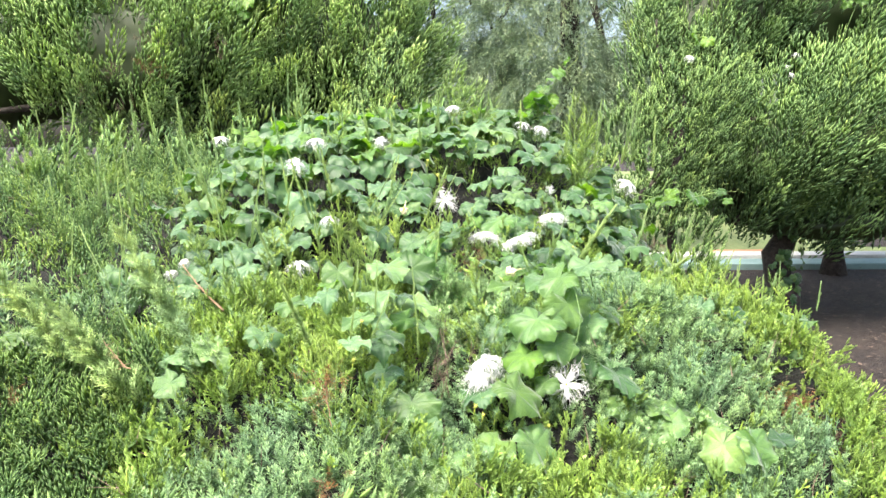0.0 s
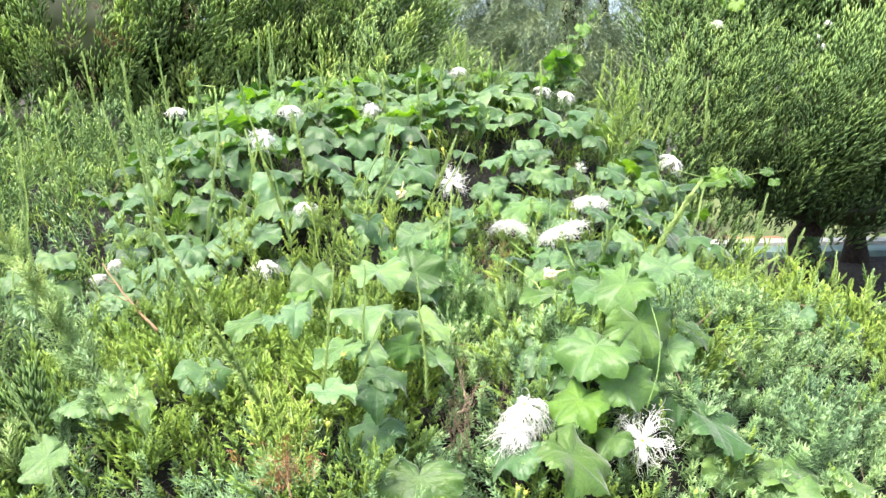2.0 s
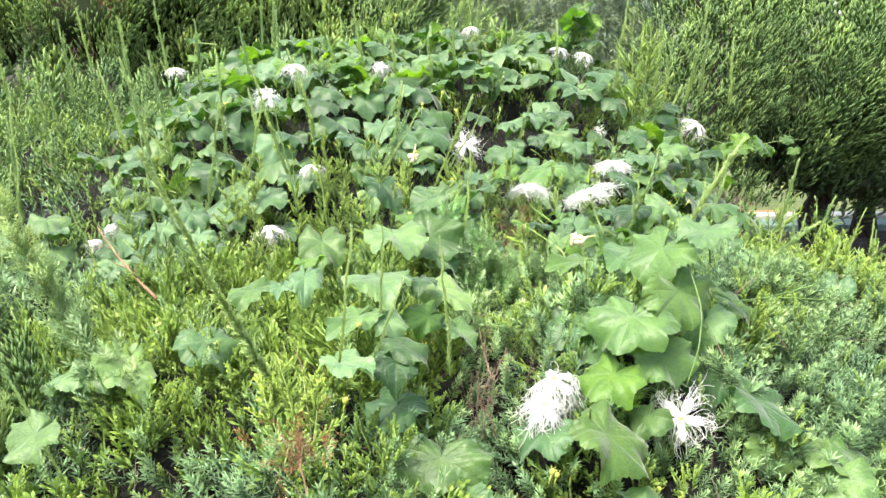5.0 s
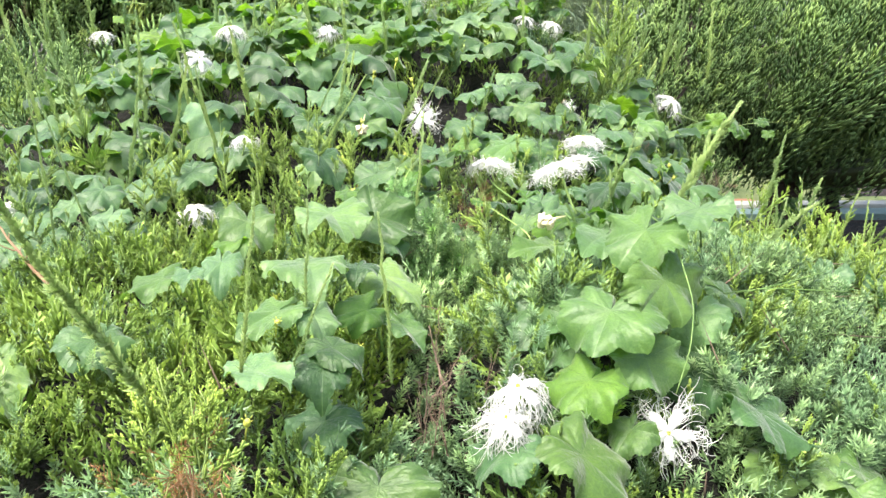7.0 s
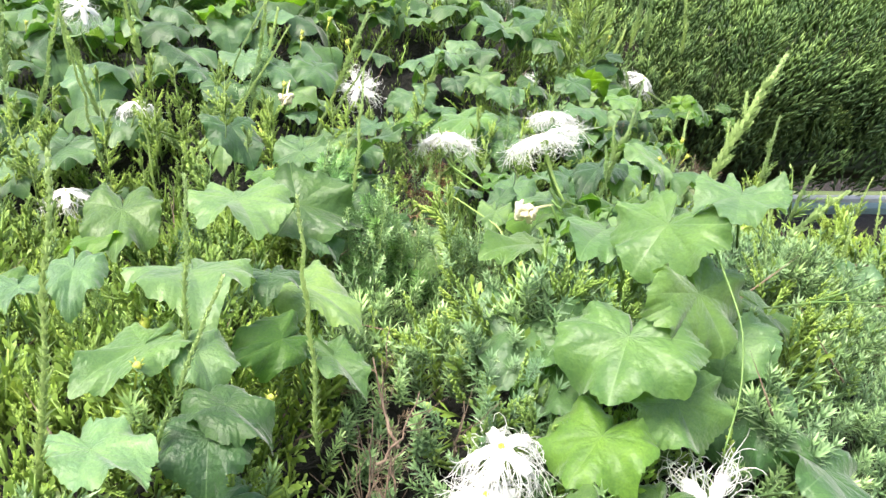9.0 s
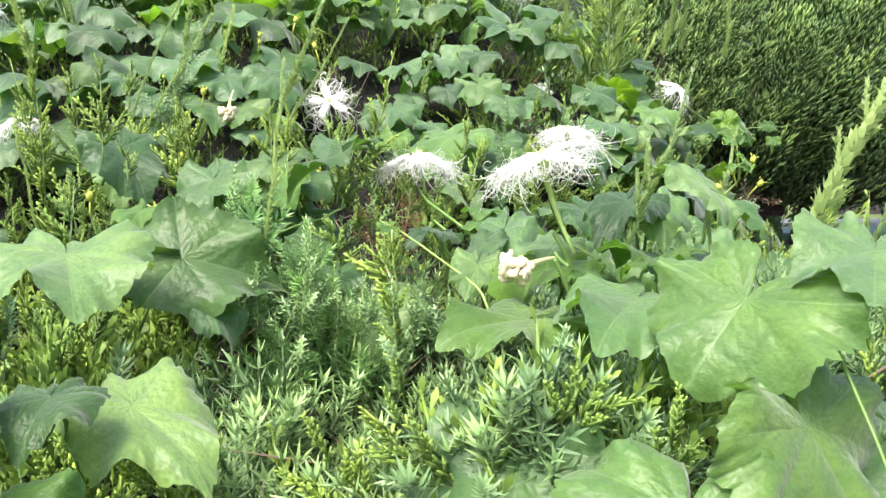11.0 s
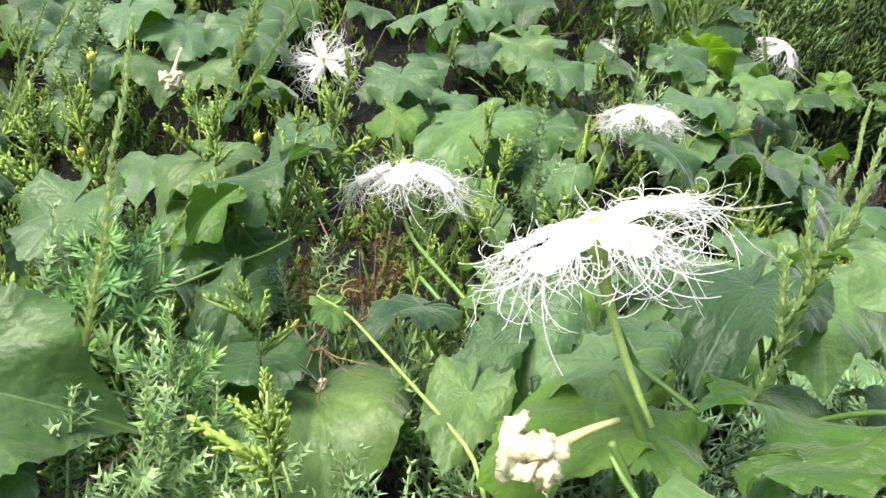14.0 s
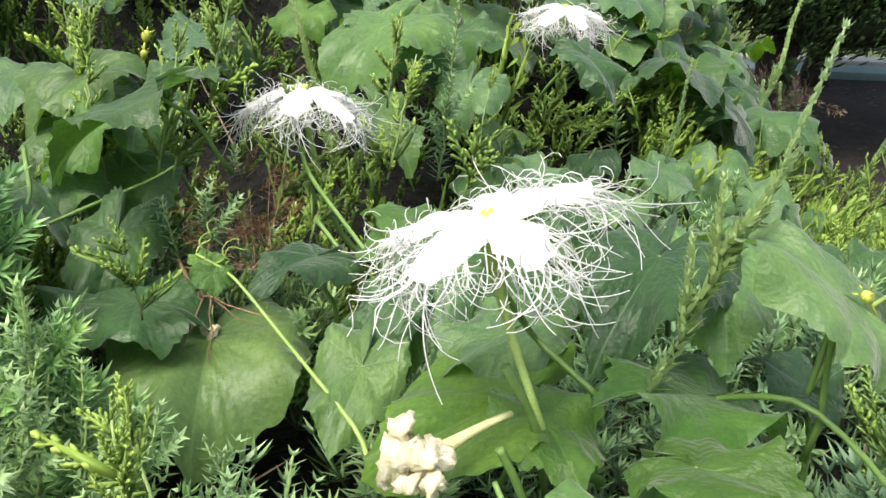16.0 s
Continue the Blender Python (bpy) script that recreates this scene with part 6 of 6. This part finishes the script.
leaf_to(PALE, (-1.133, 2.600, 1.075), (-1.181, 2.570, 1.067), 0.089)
# ---- trailing stems, young tips, tendrils and dead wood ----
def young_tip(vine, line, leaves, seed, size=0.026, thick=0.0014):
    """A pale growing tip with small leaves and tendrils along it."""
    r = np.random.default_rng(seed)
    p = np.asarray(line, float)
    s = np.linspace(0, len(p) - 1, 16)
    q = np.stack([np.interp(s, range(len(p)), p[:, k]) for k in range(3)], -1)
    q[1:-1] = (q[:-2] + 2 * q[1:-1] + q[2:]) / 4
    part_of("young_stem", mesh_of("young_stem", *tube(q, np.linspace(thick, thick * 0.5, 16), 6), smooth=True), TENDER, vine, "pale green growing stem")
    for k in range(leaves):
        i = int(15 - k * (13 if size > 0.03 else 3.5) / max(leaves, 1))
        a = r.uniform(-80, 80)
        c = q[i] + r.normal(0, 0.25, 3) * size
        part_of("leaf", FRESH[k % 3], None, vine, m=leaf_pose(c[0], c[1], c[2], size * r.uniform(0.8, 1.2) * (0.7 + 0.1 * k), a, r.uniform(0, 65), r.normal(0, 20)))
        w = np.linspace(0, 1, 12)
        d = unit(r.normal(0, 1, 3) + [0, 0, 0.8])
        e = unit(np.cross(d, r.normal(0, 1, 3)))
        coil = q[i] + d * (w * size * 1.1)[:, None] + (e * np.sin(w * 9)[:, None] + np.cross(d, e) * (np.cos(w * 9) - 1)[:, None]) * (w * size * 0.25)[:, None]
        part_of("tendril", mesh_of("tendril", *tube(coil, np.linspace(thick * 0.4, thick * 0.2, 12), 4), smooth=True), TENDER, vine)


TENDER = plain("tender_stem", (0.20, 0.32, 0.06), (0.32, 0.43, 0.12), 0.5, 80)

young_tip(near_vine, [(0.209, 2.296, 1.160), (0.203, 2.309, 1.177), (0.170, 2.347, 1.197), (0.136, 2.390, 1.216), (0.118, 2.395, 1.224)], 4, 1, 0.018, 0.0014)
young_tip(mound_vine, [(0.78, 3.35, 1.34), (0.95, 3.62, 1.30), (1.15, 3.92, 1.27), (1.37, 4.25, 1.275), (1.53, 4.40, 1.275)], 8, 2, 0.075, 0.0025)
young_tip(mound_vine, [(0.410, 3.700, 1.570), (0.475, 3.750, 1.716), (0.517, 3.800, 1.804), (0.634, 3.850, 1.918)], 6, 3, 0.075, 0.0022)
young_tip(mound_vine, [(-0.701, 3.300, 1.631), (-0.744, 3.300, 1.636), (-0.777, 3.300, 1.636)], 2, 4, 0.07, 0.002)
young_tip(near_vine, [(0.382, 2.275, 1.223), (0.392, 2.275, 1.256), (0.408, 2.270, 1.275), (0.402, 2.270, 1.304)], 3, 5, 0.022, 0.0013)
runner(near_stems, [(0.345, 2.310, 1.190), (0.365, 2.300, 1.203), (0.380, 2.273, 1.220), (0.407, 2.250, 1.198), (0.430, 2.24, 1.16)], 0.0016, 0.0013)
runner(near_stems, [(0.381, 2.274, 1.221), (0.384, 2.276, 1.245), (0.383, 2.274, 1.266)], 0.0014, 0.0012)
runner(near_stems, [(0.253, 2.250, 1.214), (0.259, 2.250, 1.202), (0.268, 2.252, 1.180)], 0.0019, 0.0017)
runner(near_stems, [(-0.110, 2.560, 1.130), (-0.065, 2.582, 1.156), (0.010, 2.620, 1.185), (0.071, 2.655, 1.203)], 0.0021, 0.0017)
for x, y, z, lean in ((0.412, 2.270, 1.292, 0.3), (0.404, 2.268, 1.283, -0.4), (0.416, 2.272, 1.275, 0.8), (0.398, 2.270, 1.272, -0.8)):
    bud(near_vine, x, y, z, 0.011, (lean, -0.2))
wilted(near_vine, (0.108, 2.476, 1.152), (0.1075, 2.464, 1.139), 1)
runner(near_stems, [(-0.023, 2.500, 1.182), (0.028, 2.520, 1.202), (0.050, 2.570, 1.201), (0.078, 2.600, 1.213)], 0.0014, 0.0012)
runner(near_stems, [(-0.028, 2.560, 1.227), (-0.011, 2.520, 1.208), (-0.012, 2.500, 1.193)], 0.0018, 0.0015)
runner(near_stems, [(0.158, 2.530, 1.246), (0.168, 2.500, 1.231), (0.195, 2.450, 1.215), (0.214, 2.420, 1.202)], 0.0017, 0.0015)
runner(near_stems, [(0.174, 2.470, 1.214), (0.189, 2.450, 1.203), (0.202, 2.430, 1.198)], 0.0016, 0.0015)
runner(near_stems, [(0.259, 2.300, 1.252), (0.281, 2.330, 1.214), (0.304, 2.300, 1.203)], 0.0016, 0.0016)
runner(near_stems, [(0.246, 2.220, 1.224), (0.249, 2.210, 1.220), (0.252, 2.200, 1.218)], 0.0011, 0.0012)
runner(near_stems, [(0.357, 2.050, 1.217), (0.368, 1.990, 1.145), (0.356, 1.960, 1.095), (0.334, 1.940, 1.044)], 0.0011, 0.0009)
runner(near_stems, [(0.448, 2.100, 1.128), (0.514, 2.100, 1.135), (0.654, 2.150, 1.116)], 0.0012, 0.0009)
runner(near_stems, [(0.477, 2.100, 1.128), (0.547, 2.120, 1.138), (0.618, 2.150, 1.147)], 0.001, 0.0008)
bud(mound_vine, -0.007, 2.790, 1.252, 0.016, (0.2, -0.3))
bud(near_vine, -0.085, 2.600, 1.348, 0.016, (0.2, -0.3))
bud(near_vine, 0.111, 1.750, 1.010, 0.016, (0.2, -0.3))
bud(near_vine, -0.126, 2.660, 1.267, 0.016, (0.2, -0.3))
bud(near_vine, -0.093, 2.600, 1.236, 0.016, (0.2, -0.3))
bud(mound_vine, -0.229, 3.000, 1.378, 0.016, (0.2, -0.3))
bud(mound_vine, -0.083, 3.050, 1.438, 0.016, (0.2, -0.3))
bud(near_vine, -0.138, 1.900, 1.154, 0.016, (0.2, -0.3))
bud(mound_vine, -0.082, 3.050, 1.450, 0.016, (0.2, -0.3))
bud(mound_vine, -0.635, 3.100, 1.457, 0.016, (0.2, -0.3))
bud(near_vine, 0.131, 1.850, 0.956, 0.016, (0.2, -0.3))
bud(near_vine, 0.278, 1.880, 0.919, 0.016, (0.2, -0.3))
bud(near_vine, -0.051, 1.950, 1.107, 0.016, (0.2, -0.3))
bud(near_vine, -0.132, 1.700, 1.123, 0.016, (0.2, -0.3))
bud(mound_vine, 0.648, 3.300, 1.473, 0.016, (0.2, -0.3))


def dead_spray(parent, at, size, n, seed, material, spread=0.6, label="dead rust-brown juniper spray"):
    r = np.random.default_rng(seed)
    p = np.array(at) + r.normal(0, 0.35, (n, 3)) * size
    part_of("dead_spray", strew("dead_spray", DEAD, p, r.normal(0, spread, (n, 3)) + [0, -0.3, 0.3], size * r.uniform(0.5, 1.2, n), r), material, parent, label, "stuff")


def dead_branch(parent, a, b, radius, seed, material=None):
    r = np.random.default_rng(seed)
    line = curve(a, b, 0.01, 9, 0.0012, r)
    pile = Pile().add(*tube(line, np.linspace(radius, radius * 0.35, 9), 6))
    for k in range(7):
        p = line[r.integers(1, 8)]
        d = unit(np.array(b) - np.array(a)) + r.normal(0, 0.6, 3)
        pile.add(*tube(curve(p, p + d * r.uniform(0.015, 0.04), 0.003, 5, 0.0008, r), np.linspace(radius * 0.4, radius * 0.15, 5), 4))
    part_of("dead_branch", pile.mesh("dead_branch", True), material or ORANGE, parent, "bare orange-brown juniper branch" if material is None else "bare grey-brown dead twig")


ORANGE = plain("orange_bark", (0.17, 0.10, 0.055), (0.33, 0.21, 0.12), 0.85, 60)
GREY = needles("dead_grey_needles", (0.10, 0.065, 0.045), (0.20, 0.14, 0.10), (0.28, 0.21, 0.16))
dead_spray(shrubs[0], (-0.175, 1.660, 1.094), 0.045, 16, 1, RUST)
dead_spray(shrubs[0], (0.135, 2.500, 1.196), 0.035, 26, 2, RUST)
dead_spray(shrubs[0], (0.121, 2.480, 1.193), 0.03, 20, 3, GREY)
dead_spray(shrubs[0], (0.055, 2.020, 1.027), 0.03, 8, 4, GREY)
dead_spray(shrubs[0], (0.044, 2.050, 1.065), 0.03, 6, 14, GREY)
dead_spray(shrubs[0], (-0.194, 1.750, 1.027), 0.04, 10, 5, RUST)
dead_spray(shrubs[0], (-0.151, 1.500, 0.935), 0.04, 12, 6, RUST)
dead_spray(shrubs[1], (0.96, 2.20, 0.85), 0.065, 44, 7, RUST)
dead_spray(shrubs[1], (1.03, 2.10, 0.82), 0.06, 22, 8, GREY)
dead_spray(shrubs[2], (0.551, 3.000, 1.248), 0.05, 22, 9, GREY)
dead_spray(shrubs[2], (0.618, 2.950, 1.165), 0.05, 16, 10, GREY)
dead_spray(shrubs[3], (-0.946, 1.900, 0.968), 0.05, 12, 11, RUST)
dead_spray(shrubs[2], (0.777, 3.100, 1.153), 0.06, 22, 13, GREY)
dead_spray(left_juniper, (0.284, -0.980, 2.073), 0.1, 26, 60, RUST)
dead_spray(left_juniper, (0.253, -0.980, 2.267), 0.09, 18, 61, GREY)
dead_spray(left_juniper, (0.004, -0.980, 2.054), 0.08, 14, 62, GREY)
dead_spray(left_juniper, (-0.245, -0.980, 1.879), 0.08, 10, 63, GREY)
dead_spray(left_juniper, (0.785, -0.980, 2.207), 0.08, 12, 64, GREY)
dead_spray(left_juniper, (0.091, -0.980, 1.799), 0.08, 10, 65, GREY)
dead_branch(shrubs[0], (-0.564, 2.300, 1.093), (-0.718, 2.420, 1.213), 0.0035, 1)
dead_branch(shrubs[0], (0.058, 1.990, 1.037), (0.037, 2.050, 1.100), 0.002, 2, TWIG)
dead_branch(shrubs[0], (0.038, 1.970, 1.032), (0.077, 2.000, 1.086), 0.0016, 3, TWIG)
r = np.random.default_rng(64)
for k in range(9):
    a = np.array((0.05, 2.00, 0.98)) + r.normal(0, 1, 3) * (0.022, 0.03, 0.03)
    dead_branch(shrubs[0], a, a + r.normal(0, 1, 3) * (0.02, 0.02, 0.01) + (0, -0.01, 0.06), 0.0013, 70 + k, TWIG)
dead_branch(shrubs[0], (0.083, 2.500, 1.172), (0.116, 2.450, 1.173), 0.0016, 4)
dead_branch(shrubs[0], (0.138, 2.450, 1.191), (0.149, 2.500, 1.216), 0.0009, 5)
dead_branch(shrubs[0], (-0.640, 1.850, 1.060), (-0.720, 1.900, 1.112), 0.002, 8)
dead_branch(shrubs[0], (-0.176, 1.700, 0.983), (-0.199, 1.750, 1.087), 0.002, 9)

# ivy on the near trunk, leaves high in the junipers and pale dried flowers on the broad tree
r = np.random.default_rng(91)
ivy = thing("ivy", "ivy with small green leaves climbing the trunk", "ivy", at=(3.0, 7.3, 0))
for k in range(46):
    a, z = r.uniform(-2.9, -0.2), r.uniform(0.05, 0.95)
    rad = 0.165 - 0.03 * z
    part_of("leaf", random.choice(SMALL), None, ivy, m=leaf_pose(rad * math.cos(a) + 0.10 * z / 1.5, rad * math.sin(a) - 0.03, z, r.uniform(0.05, 0.09), math.degrees(a) + 90, r.uniform(55, 85)))
tree_vine = thing("gourd_vine", "gourd vine with pale dried flowers in the trees", "vine", "gourd vines")
for x, y, z in ((3.10, 7.15, 2.16), (2.85, 7.2, 2.15), (2.86, 7.15, 2.08), (3.17, 7.15, 2.10), (2.88, 7.1, 2.24), (1.66, 5.9, 2.1)):
    flower(tree_vine, x, y - 0.25, z, (0.1, -0.5, 0.6), 0.10, "hanging", x * 9, label="pale dried gourd flower")
for x, y, z, size in ((3.25, 6.95, 2.72, 0.11), (3.38, 6.95, 2.76, 0.12), (3.30, 6.95, 2.65, 0.10), (3.42, 6.95, 2.68, 0.11), (-1.5, 6.1, 2.55, 0.10), (-1.42, 6.1, 2.56, 0.10), (-1.45, 6.1, 2.48, 0.09), (1.75, 5.85, 2.25, 0.1), (1.85, 5.9, 2.24, 0.1)):
    part_of("leaf", FRESH[int(size * 100) % 3], None, tree_vine, m=leaf_pose(x, y, z, size, r.normal(0, 40), 55))
runner(tree_stems := Pile(), [(3.0, 7.25, 0.1), (3.15, 7.05, 1.2), (3.2, 6.9, 2.2), (3.42, 6.95, 2.76)], 0.004, 0.002)
part_of("stem", tree_stems.mesh("stem", True), STEM, tree_vine, kind="stuff")


part_of("stem", mound_stems.mesh("stem", True), STEM, mound_vine, "thin green vine stems and leaf stalks", "stuff")
part_of("stem", near_stems.mesh("stem", True), STEM, near_vine, "thin green vine stems and leaf stalks", "stuff")
